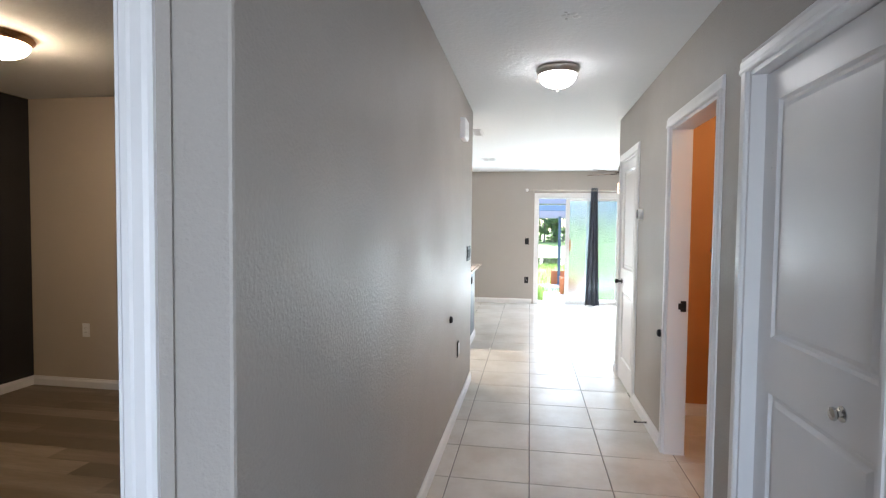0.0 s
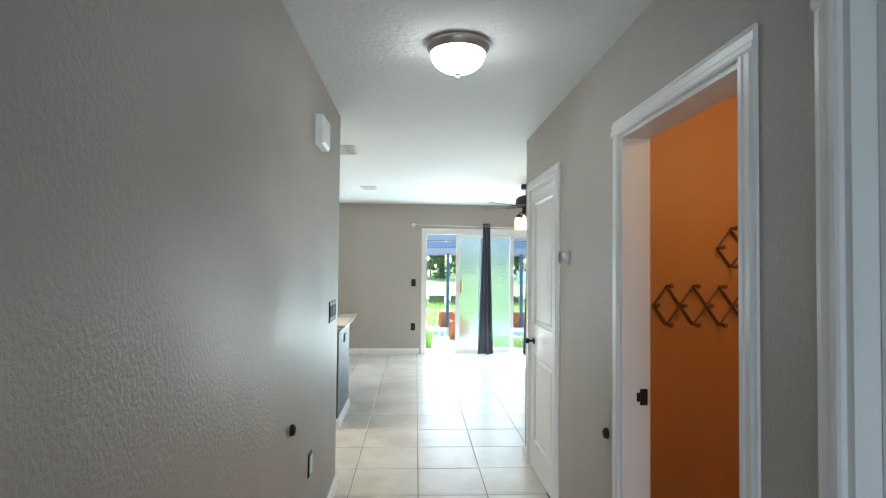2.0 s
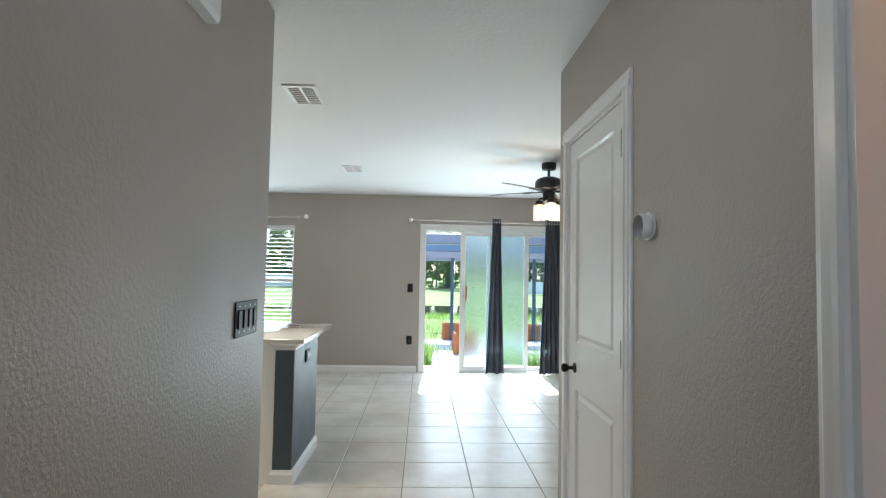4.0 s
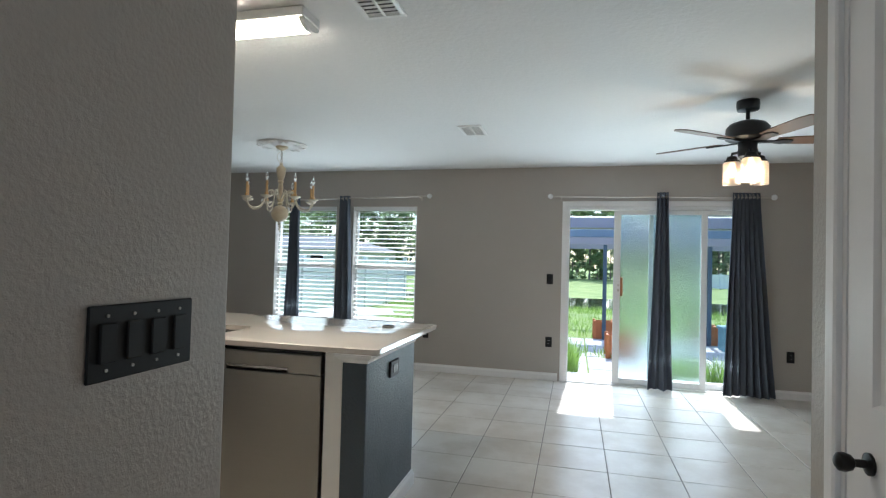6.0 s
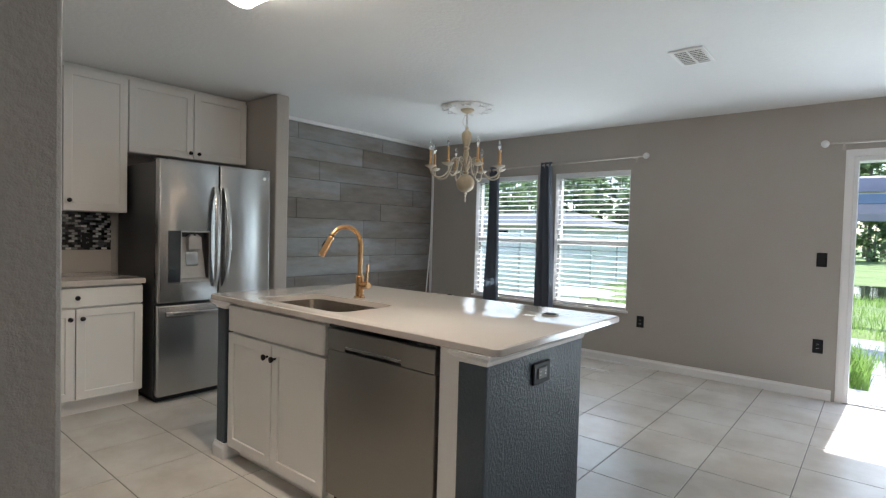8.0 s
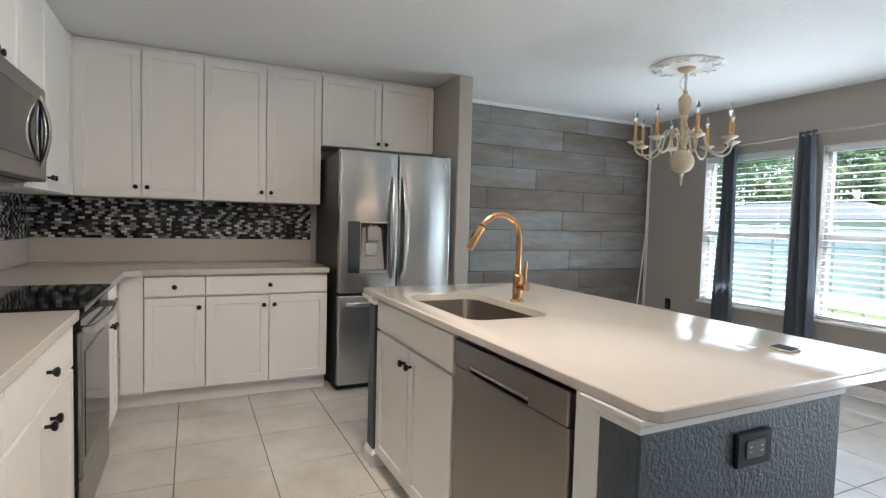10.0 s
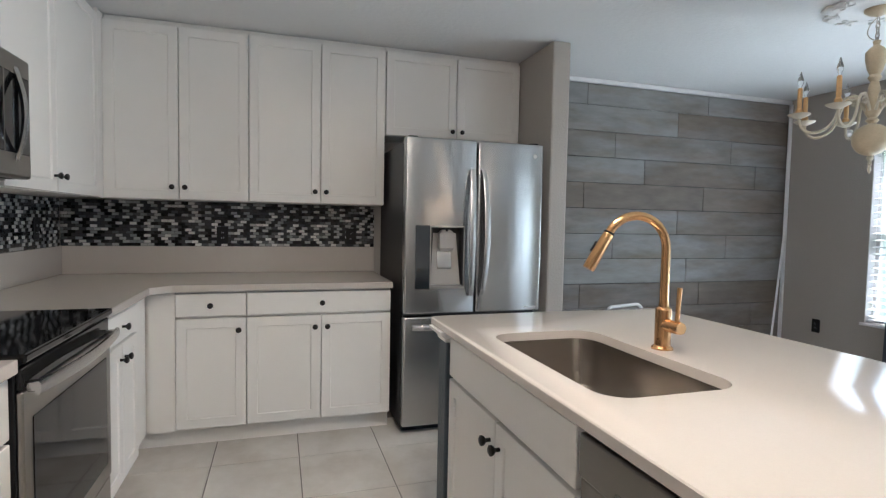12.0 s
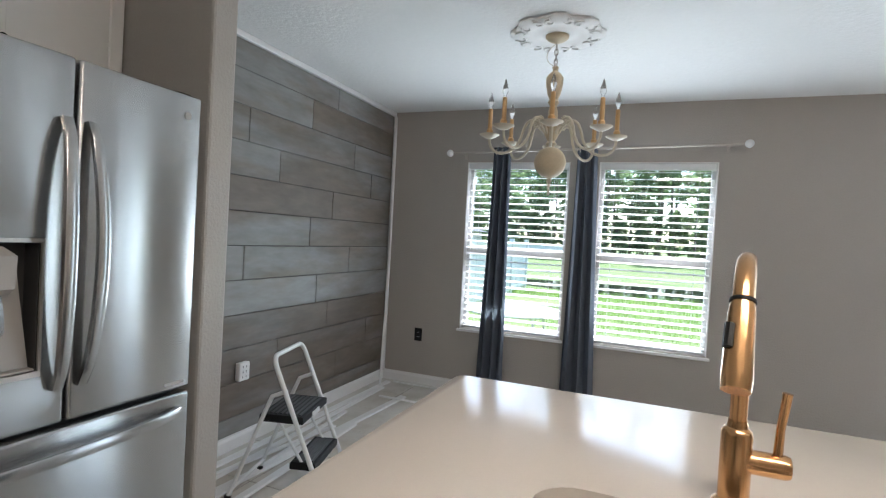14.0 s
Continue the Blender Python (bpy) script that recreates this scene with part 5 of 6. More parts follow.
def flush_lamp(cx, cy, glassmat, metalmat, label, r=0.135):
    th = thing("ceiling_lamp", (cx, cy, H), label, "ceiling lamp", "flush ceiling lamps")
    part("pan", lathe([(r, -0.001), (r * 1.04, -0.012), (r * 1.02, -0.025), (r * 0.93, -0.038), (r * 0.9, -0.045), (r * 0.5, -0.04)], (cx, cy, H), "z", 36), metalmat, th, "metal pan", smooth=True)
    part("glass_bowl", lathe([(r * 0.9, -0.04)] + [(r * 0.89 * math.cos(radians(a)), -0.045 - 0.085 * math.sin(radians(a))) for a in range(0, 86, 9)] + [(0.008, -0.13)], (cx, cy, H), "z", 36), glassmat, th, "lit frosted glass bowl", smooth=True)
    part("finial", lathe([(0.013, -0.128), (0.014, -0.136), (0.006, -0.142), (0.008, -0.15), (0.003, -0.156)], (cx, cy, H), "z", 14), metalmat, th, smooth=True)


flush_lamp(0.197, 3.895, M_LAMPGLASS, M_NICKEL, "flush ceiling lamp with frosted bowl, switched on")
flush_lamp(-2.9, 2.87, M_LAMPGLASS_WARM, M_GOLD, "flush ceiling lamp with warm frosted bowl, switched on", 0.165)
kl = thing("kitchen_light", (-1.5, 6.2, H), "long white ceiling light with a glowing lens", "ceiling lamp")
part("housing", box(-2.085, 6.12, H - 0.045, -0.915, 6.28, H - 0.0005, 0.006, 2), M_VINYL, kl)
prof = [(6.20 + 0.072 * math.cos(radians(a)), H - 0.045 - 0.035 * math.sin(radians(a))) for a in range(0, 181, 20)]
part("lens", loft([[(x, y, z) for y, z in prof] for x in (-2.06, -0.94)]), M_LENS, kl, "glowing white lens", smooth=True)
for x in (-2.072, -0.928):
    part("end_cap", loft([[(x + d, 6.2 + (y - 6.2) * 1.05, z - 0.003) for y, z in prof] for d in (-0.012, 0.012)]), M_VINYL, kl)
sm = thing("ceiling_patch", (0.207, 3.04, H), "small rough white plaster patch on the ceiling", "plaster patch")
for k in range(9):
    a = 2.4 * k
    part("plaster_lump", lathe([(0.016 + 0.008 * math.sin(k * 1.7), 0), (0.008, -0.004)], (0.207 + 0.045 * math.cos(a) * (k / 9), 3.04 + 0.06 * math.sin(a) * (k / 9), H), "z", 9), M_PLASTER, sm)

# ---------------------------------------------------------------- hall fittings
wall_plate(HL, 4.853, 1.175, "black four-gang rocker switch plate", gang=4, kind="switch")
low = wall_plate(HL, 4.22, 0.487, "white outlet in a black plate low on the hall wall")
part("cover", fbox(HL, 4.196, 4.244, 0.0065, 0.0125, 0.445, 0.529, 0.002), M_VINYL, low, "white socket face")
db = solid("doorbell_chime", loft([[(XL + d, 4.23 + i, 2.06 + i), (XL + d, 4.42 - i, 2.06 + i), (XL + d, 4.42 - i, 2.21 - i), (XL + d, 4.23 + i, 2.21 - i)] for d, i in ((0, 0), (0.035, 0), (0.045, 0.012), (0.046, 0.02))]), M_VINYL, "white plastic doorbell chime box", "doorbell", at=(XL, 4.32, 2.14))
part("cover_groove", box(XL + 0.0455, 4.3, 2.08, XL + 0.0475, 4.303, 2.19), M_TRIM, db)
for fr, y, z in ((HL, 3.823, 0.775), (HR_, 3.91, 0.727)):
    s = fr[1]
    ds = solid("door_stop", lathe([(0.024, 0), (0.024, s * 0.008), (0.02, s * 0.016), (0.012, s * 0.02)], fpoint(fr, y, 0, z), "x", 16), M_BLACK, "round black rubber wall bumper", "door stop", smooth=True, at=fpoint(fr, y, 0, z))
st = solid("spring_door_stop", tube([(XR - 0.014 - 0.075 * k / 40, 4.15 + 0.006 * math.cos(k * 1.6), 0.05 + 0.006 * math.sin(k * 1.6)) for k in range(41)], 0.002, 6), M_BLACK_METAL, "dark spring door stop on the baseboard", "door stop", smooth=True, at=(XR, 4.15, 0.05))
part("tip", lathe([(0.008, 0), (0.008, -0.012)], (XR - 0.088, 4.15, 0.05), "x", 10), M_BLACK, st)
tm = thing("thermostat", (XR, 4.55, 1.51), "round white thermostat with a grey face on the hall wall", "thermostat")
part("back_plate", lathe([(0.045, 0), (0.045, -0.006)], (XR, 4.55, 1.511), "x", 30), M_VINYL, tm, smooth=True)
part("dial", lathe([(0.036, -0.006), (0.04, -0.012), (0.041, -0.03), (0.038, -0.036), (0.0375, -0.037)], (XR, 4.55, 1.511), "x", 32), M_VINYL, tm, smooth=True)
part("face", lathe([(0.037, -0.037), (0.036, -0.0385), (0.01, -0.039)], (XR, 4.55, 1.511), "x", 32), material("grey_mirror_face", (0.2, 0.19, 0.215), 0.14, metal=0.7, vary=0.05), tm, "grey reflective face", smooth=True)

# coat racks in the orange-lit closet
M_RACK = material("brown_wooden_rack", (0.16, 0.07, 0.03), 0.55, vary=0.2, vary_scale=30)


def rack(x0, z0, n, label):
    """Crossed laths with pegs at the joints; the first pair starts at the middle joint x0."""
    th = thing("coat_rack", (x0, 4.52, z0), label, "coat rack", "accordion coat racks")
    step, hgt, y = 0.153, 0.108, 4.508
    for k in range(n):
        x = x0 + step * k
        for e in (1, -1):
            a, b = ((x, z0) if k == 0 else (x - step / 2, z0 - e * hgt)), (x + step / 2, z0 + e * hgt)
            part("lath", tube([(a[0], y - 0.004 * e, a[1]), (b[0], y - 0.004 * e, b[1])], 0.0058 if e > 0 else 0.0075, 6), M_RACK, th)
        for px, pz in ((x, z0), (x + step / 2, z0 + hgt), (x + step / 2, z0 - hgt)):
            part("peg", lathe([(0.007, 0), (0.007, -0.045), (0.014, -0.053), (0.012, -0.064)], (px, y, pz), "y", 10), M_RACK, th, smooth=True)


rack(1.363, 1.25, 5, "brown wooden accordion coat rack on the orange-lit wall")
rack(1.736, 1.577, 4, "second brown wooden accordion coat rack higher on the orange-lit wall")
wall_plate(("y", -1, 4.2), -3.636, 0.5, "white outlet on the beige bedroom wall", mat=M_VINYL)


# ---------------------------------------------------------------- step stool and loose trim by the plank wall
def make_stool():
    th = thing("step_stool", (-3.70, 8.06, 0), "white tubular folding step stool with two black treads", "step stool")
    hw, top, r, turn = 0.18, 0.72, 0.0115, radians(15)

    def P(u, f, z):
        return (-3.71 + f * math.cos(turn) - u * math.sin(turn), 8.06 + f * math.sin(turn) + u * math.cos(turn), z)

    def front(z):
        return 0.30 * (1 - z / top)

    def slab(f0, f1, w, z0, z1):
        return loft([[P(u, f, z) for u, f in ((-w + i, f0 + i), (w - i, f0 + i), (w - i, f1 - i), (-w + i, f1 - i))] for z, i in ((z0, 0.008), (z0 + 0.006, 0.0), (z1 - 0.004, 0.0), (z1, 0.004))])

    bend = 0.05
    hoop = [P(-hw, front(z), z) for z in (0.02, 0.2, 0.4, 0.6, top - bend)]
    hoop += [P(-hw + bend * (1 - math.cos(a)), front(top - bend + bend * math.sin(a)), top - bend + bend * math.sin(a)) for a in (math.pi * k / 10 for k in range(1, 6))]
    hoop += [P(hw - bend * (1 - math.cos(a)), front(top - bend + bend * math.sin(a)), top - bend + bend * math.sin(a)) for a in (math.pi * k / 10 for k in range(5, 0, -1))]
    hoop += [P(hw, front(z), z) for z in (top - bend, 0.6, 0.4, 0.2, 0.02)]
    part("front_frame", tube(hoop, r, 10), M_VINYL, th, "white tubular hoop frame", smooth=True)
    for e in (-1, 1):
        u = e * (hw - 0.012)
        part("rear_leg", tube([P(u, front(0.56) + 0.004, 0.56), P(u, 0.0, 0.53), P(u, -0.03, 0.46), P(u, -0.2, 0.02)], r * 0.9, 10), M_VINYL, th, smooth=True)
        part("rubber_foot", lathe([(0.018, 0), (0.016, 0.035)], P(u, -0.2, 0), "z", 10), M_BLACK, th)
        part("rubber_foot", lathe([(0.018, 0), (0.016, 0.035)], P(e * hw, front(0.02), 0), "z", 10), M_BLACK, th)
        part("link", tube([P(e * (hw - 0.03), 0.03, 0.41), P(e * (hw - 0.03), 0.16, 0.21)], 0.007, 8), M_VINYL, th, smooth=True)
    part("rear_bar", tube([P(-hw + 0.012, -0.18, 0.07), P(hw - 0.012, -0.18, 0.07)], r * 0.8, 8), M_VINYL, th, smooth=True)
    for f0, f1, z in ((-0.06, 0.155, 0.44), (0.1, 0.225, 0.225)):
        tr = part("tread", slab(f0, f1, hw - 0.014, z - 0.038, z), M_BLACK, th, "black ribbed plastic tread")
        n = 8 if f1 - f0 > 0.2 else 6
        for k in range(n):
            f = f0 + 0.025 + (f1 - f0 - 0.05) * k / (n - 1)
            part("rib", slab(f - 0.006, f + 0.006, hw - 0.035, z - 0.001, z + 0.0035), M_DGREY, tr)
    part("label", slab(0.157, 0.159, 0.05, 0.41, 0.43), M_VINYL, th, "small white sticker")

make_stool()
for k, (xa, ya, xb, yb, w) in enumerate(((-4.20, 7.6, -4.17, 10.1, 0.05), (-4.08, 7.62, -4.12, 9.9, 0.04), (-3.98, 7.65, -3.85, 9.75, 0.06), (-3.90, 7.6, -4.05, 9.2, 0.03), (-3.8, 7.6, -3.86, 9.0, 0.05), (-4.14, 7.7, -3.95, 8.9, 0.03), (-4.1, 10.07, -1.62, 10.09, 0.025), (-4.0, 9.62, -1.56, 9.66, 0.025))):
    d = Vector((xb - xa, yb - ya, 0)).normalized()
    n = Vector((-d.y, d.x, 0)) * w / 2
    z = 0.001 + 0.003 * k
    a, b = Vector((xa, ya, z)), Vector((xb, yb, z))
    solid("trim_strip", loft([[p - n, p + n, p + n * 0.8 + Vector((0, 0, 0.011)), p - n * 0.8 + Vector((0, 0, 0.011))] for p in (a, b)]), M_TRIM, "loose white trim strip lying on the floor", "trim strip", "loose trim strips", at=tuple(a))
solid("leaning_trim_strip", tube([(XA + 0.14, 9.93, 0.012), (XA + 0.06, 10.14, 1.2), (XA + 0.035, 10.175, 2.36)], 0.011, 4), M_TRIM, "long white trim strip leaning in the corner", "trim strip", "loose trim strips", at=(XA + 0.14, 9.93, 0))
structure("trim_corner", box(XA + 0.016, YB - 0.026, 0.0895, XA + 0.042, YB - 0.0005, 2.40, 0.003), M_TRIM, "white corner trim of the plank wall", "trim")
structure("trim_top", box(XA + 0.002, 7.527, 2.402, XA + 0.03, YB - 0.0005, 2.437, 0.003), M_TRIM, "white top trim of the plank wall", "trim")

# ---------------------------------------------------------------- outside
G = -0.1
M_GRASS = material("mown_grass", (0.13, 0.2, 0.05), 0.9, color2=(0.22, 0.29, 0.09), vary_scale=0.6, grain=0.35, grain_scale=14, bump=0.6, bump_scale=30, bump_dist=0.05)
M_POND = material("pond_water", (0.03, 0.035, 0.025), 0.06, vary=0.2, vary_scale=0.5, bump=0.15, bump_scale=4)
M_SLAB = material("concrete_paver", (0.45, 0.45, 0.46), 0.85, vary=0.15, vary_scale=3, grain=0.12, grain_scale=60, random_=0.1, bump=0.3, bump_scale=80)


def leafy(name, c1, c2, scale):
    """Leaves let part of the light through."""
    m = material(name, c1, 0.7, color2=c2, vary_scale=scale, grain=0.3, grain_scale=3)
    nt = m.node_tree
    bs, out = nt.nodes["Principled BSDF"], nt.nodes["Material Output"]
    tr, mx = nt.nodes.new("ShaderNodeBsdfTranslucent"), nt.nodes.new("ShaderNodeMixShader")
    nt.links.new(bs.inputs["Base Color"].links[0].from_socket, tr.inputs["Color"])
    mx.inputs[0].default_value = 0.75
    nt.links.new(bs.outputs[0], mx.inputs[1])
    nt.links.new(tr.outputs[0], mx.inputs[2])
    nt.links.new(mx.outputs[0], out.inputs["Surface"])
    return m


# tree greens paler than real needles; distant haze is put into their colour
M_LEAF = leafy("haze_lightened_foliage", (0.19, 0.28, 0.13), (0.33, 0.42, 0.22), 0.35)
M_BLADES = leafy("grass_blades", (0.16, 0.27, 0.05), (0.26, 0.38, 0.11), 3)
M_BARK = material("pine_bark", (0.2, 0.17, 0.14), 0.9, vary=0.3, vary_scale=4, bump=0.5, bump_scale=20, stretch=(1, 1, 0.2))
M_PERGOLA = material("blue_grey_painted_steel", (0.05, 0.085, 0.13), 0.5, vary=0.12, vary_scale=4)
M_BEAM = material("pale_blue_painted_steel", (0.15, 0.21, 0.31), 0.5, vary=0.1, vary_scale=4)
M_TEAL = material("teal_plastic", (0.1, 0.24, 0.3), 0.5, vary=0.08, vary_scale=5)
M_CANVAS = material("grey_canvas", (0.32, 0.3, 0.35), 0.8, vary=0.1, vary_scale=3, bump=0.2, bump_scale=200)
M_TERRA = material("orange_stained_planter", (0.45, 0.15, 0.05), 0.6, vary=0.15, vary_scale=6, grain=0.1, grain_scale=40)
M_FENCE = material("white_vinyl_fence", (0.74, 0.74, 0.73), 0.45, vary=0.05, vary_scale=2)
M_ROOF = material("grey_shingle_roof", (0.16, 0.165, 0.18), 0.85, vary=0.15, vary_scale=2, grain=0.2, grain_scale=20)
M_SIDING = material("pale_stucco", (0.62, 0.6, 0.56), 0.8, vary=0.06, vary_scale=1)

structure("ground", loft([[(-160, YB + 0.15, z), (160, YB + 0.15, z), (160, 260, z), (-160, 260, z)] for z in (G - 0.4, G)]), M_GRASS, "mown grass lawn that reaches the trees", "lawn")
structure("slab_threshold", box(-0.3, YB + 0.152, G - 0.1, 2.6, YB + 0.75, -0.03, 0.01), M_SLAB, "pale concrete step outside the door", "step")
structure("water", loft([[(x, y, z) for x, y in ((-3.5 + 10 * math.cos(a) * (1 + 0.1 * math.sin(3 * a)) + 6, 24.3 + 2.9 * math.sin(a) * (1 + 0.06 * math.sin(5 * a))) for a in (2 * math.pi * k / 48 for k in range(48)))] for z in (G + 0.002, G + 0.012)]), M_POND, "still dark garden pond", "pond")
patio = thing("patio", (0.8, 12.7, G), "weathered concrete paver patio with grassy joints", "patio", kind="structure")
for i in range(6):
    for j in range(7):
        a, b = -0.15 + i * 0.61, 11.0 + j * 0.51
        o = part("paver", box(a + 0.012, b + 0.012, G - 0.03, a + 0.598, b + 0.498, G + 0.022 + random.uniform(-0.006, 0.006), 0.008), M_SLAB, patio)


def grass(name, n, x0, x1, y0, y1, h, label):
    verts, faces = [], []
    for _ in range(n):
        x, y = random.uniform(x0, x1), random.uniform(y0, y1)
        a, hh, w = random.uniform(0, 6.28), h * random.uniform(0.4, 1.15), random.uniform(0.003, 0.006)
        b = random.uniform(0.2, 0.7) * hh
        ca, sa = math.cos(a), math.sin(a)
        i = len(verts)
        verts += [(x - w * sa, y + w * ca, G), (x + w * sa, y - w * ca, G), (x + 0.4 * b * ca + w * sa * 0.8, y + 0.4 * b * sa - w * ca * 0.8, G + hh * 0.6), (x + 0.4 * b * ca - w * sa * 0.8, y + 0.4 * b * sa + w * ca * 0.8, G + hh * 0.6), (x + b * ca, y + b * sa, G + hh)]
        faces += [(i, i + 1, i + 2, i + 3), (i + 3, i + 2, i + 4)]
    me = bpy.data.meshes.new(name)
    me.from_pydata(verts, [], faces)
    me.materials.append(M_BLADES)
    tagged(new(name, me), label, "grass", kind="stuff")


grass("tall_grass", 700, -0.05, 0.32, 10.98, 11.9, 0.42, "bright green tall grass beside the door")
grass("tall_grass", 900, 1.3, 2.5, 10.98, 11.5, 0.34, "bright green tall grass beside the patio")
grass("tall_grass", 220, 0.3, 1.2, 12.4, 12.9, 0.16, "dry grass tufts between the pavers")
grass("pond_reeds", 6000, -6.0, 8.0, 19.6, 21.3, 0.2, "pale green reeds along the pond")
grass("lawn_tufts", 7000, -4.0, 6.0, 14.7, 18.8, 0.16, "uneven lawn tufts")

# pergola
pg = thing("pergola", (1.7, 15.8, G), "dark steel pergola with a rolled canvas roof", "pergola")
for x, y in ((0.815, 14.53), (2.64, 14.53), (1.6, 17.4), (3.9, 17.4)):
    part("post", box(x - 0.035, y - 0.035, G, x + 0.035, y + 0.035, 1.74, 0.004), M_PERGOLA, pg)
for y in (14.5, 17.4):
    part("beam", box(-0.9, y - 0.04, 1.72, 4.4, y + 0.04, 1.86, 0.005), M_CANVAS, pg, "grey beam")
    part("beam", box(-0.9, y - 0.05, 1.865, 4.4, y + 0.05, 2.01, 0.005), M_BEAM, pg, "pale blue beam")
part("canopy", loft([[(x, y, z) for y, z in ((14.75, 2.06), (14.75, 2.26), (15.0, 2.31), (15.35, 2.26), (15.4, 2.16), (15.2, 2.08), (14.95, 2.04))] for x in (-1.0, 4.5)]), M_CANVAS, pg, "grey canvas roof")


def planter(cx, cy, w, d, h):
    th = thing("planter_box", (cx, cy, G), "orange stained square wooden planter box on the patio", "planter", "planter boxes")
    for a, b, c, e in ((-w, -d, w, -d + 0.02), (-w, d - 0.02, w, d), (-w, -d + 0.02, -w + 0.02, d - 0.02), (w - 0.02, -d + 0.02, w, d - 0.02)):
        part("side_panel", box(cx + a, cy + b, G + 0.02, cx + c, cy + e, G + h - 0.02), M_TERRA, th)
    for sx in (-1, 1):
        for sy in (-1, 1):
            x, y = cx + sx * w, cy + sy * d
            part("corner_post", box(x - 0.025, y - 0.025, G, x + 0.025, y + 0.025, G + h, 0.004), M_TERRA, th)
    part("rim", boxes((cx - w, cy - d - 0.012, G + h - 0.05, cx + w, cy - d, G + h - 0.015)), M_TERRA, th)
    part("soil", box(cx - w + 0.02, cy - d + 0.02, G + 0.05, cx + w - 0.02, cy + d - 0.02, G + h - 0.1), M_BARK, th)


planter(0.815, 14.75, 0.17, 0.17, 0.37)
planter(0.955, 12.65, 0.19, 0.19, 0.38)
planter(2.64, 14.75, 0.17, 0.17, 0.37)
cb = thing("patio_storage_box", (2.95, 14.0, G), "teal blue plastic storage box on the patio", "storage box")
part("body", box(2.72, 13.8, G, 3.3, 14.25, 0.27, 0.02, 2), M_TEAL, cb)
part("lid", box(2.70, 13.78, 0.272, 3.32, 14.27, 0.33, 0.012, 2), M_TEAL, cb)
tb = thing("patio_table", (-3.9, 13.6, G), "white patio table beside the fence", "table")
part("tabletop", lathe([(0.75, 0.28), (0.77, 0.3), (0.75, 0.32)], (-3.9, 13.6, 0), "z", 36), M_VINYL, tb)
for k in range(4):
    a = math.pi / 4 + math.pi / 2 * k
    part("leg", tube([(-3.9 + 0.5 * math.cos(a), 13.6 + 0.5 * math.sin(a), 0.29), (-3.9 + 0.58 * math.cos(a), 13.6 + 0.58 * math.sin(a), G)], 0.018, 8), M_VINYL, tb)


def fence(name, a, b, h, label):
    a, b = Vector((*a, G)), Vector((*b, G))
    th = thing(name, tuple(a), label, "fence", "white fences")
    d = b - a
    n = max(1, round(d.length / 1.8))
    nn = Vector((-d.y, d.x, 0)).normalized()

    def slab(p, q, t, z0, z1):
        return loft([[p - nn * t + Vector((0, 0, z)), q - nn * t + Vector((0, 0, z)), q + nn * t + Vector((0, 0, z)), p + nn * t + Vector((0, 0, z))] for z in (z0, z1)])

    u = d.normalized()
    for k in range(n + 1):
        p = a + d * k / n
        part("post", slab(p - u * 0.06, p + u * 0.06, 0.06, 0, h + 0.08), M_FENCE, th)
        if k < n:
            q = a + d * (k + 1) / n
            part("rail", slab(p + u * 0.06, q - u * 0.06, 0.025, h - 0.1, h), M_FENCE, th)
            part("rail", slab(p + u * 0.06, q - u * 0.06, 0.025, 0.05, 0.18), M_FENCE, th)
            m = 8
            for j in range(m):
                r0 = p + u * 0.06 + (q - p - u * 0.12) * (j / m) + u * 0.003
                r1 = p + u * 0.06 + (q - p - u * 0.12) * ((j + 1) / m) - u * 0.003
                part("picket", slab(r0, r1, 0.011, 0.18, h - 0.1), M_FENCE, th)


fence("fence", (-5.6, 11.0), (-5.6, 21.8), 1.42, "white vinyl privacy fence along the garden")
fence("fence", (8.2, 43.5), (22.0, 45.0), 1.0, "distant white vinyl privacy fence")
fence("fence", (-30.0, 52.0), (-6.0, 53.0), 1.2, "distant low white vinyl fence")


def house(cx, cy, w, d, h, peak, label):
    th = thing("house", (cx, cy, G), label, "house", "far houses")
    part("wall", box(cx - w, cy - d, G, cx + w, cy + d, h), M_SIDING, th)
    part("roof", loft([[(cx - w - 0.5, cy - d - 0.5, h), (cx + w + 0.5, cy - d - 0.5, h), (cx + w + 0.5, cy + d + 0.5, h), (cx - w - 0.5, cy + d + 0.5, h)],
                       [(cx - w * 0.55, cy - 0.1, peak), (cx + w * 0.55, cy - 0.1, peak), (cx + w * 0.55, cy + 0.1, peak), (cx - w * 0.55, cy + 0.1, peak)]]), M_ROOF, th, "grey shingle hip roof")
    for k in (-0.6, 0.0, 0.6):
        wn_ = part("window", box(cx + k * w - 0.6, cy - d - 0.04, 0.8, cx + k * w + 0.6, cy - d - 0.003, 1.7), M_VINYL, th)
        part("pane", box(cx + k * w - 0.53, cy - d - 0.06, 0.86, cx + k * w + 0.53, cy - d - 0.041, 1.64), M_BLACK_GLASS, wn_)


house(-23.4, 46.0, 7.2, 5.0, 2.03, 3.3, "pale neighbouring house with a grey hip roof")
house(26.0, 66.0, 6.0, 5.0, 2.6, 5.4, "far pale house with a grey hip roof behind the fence")


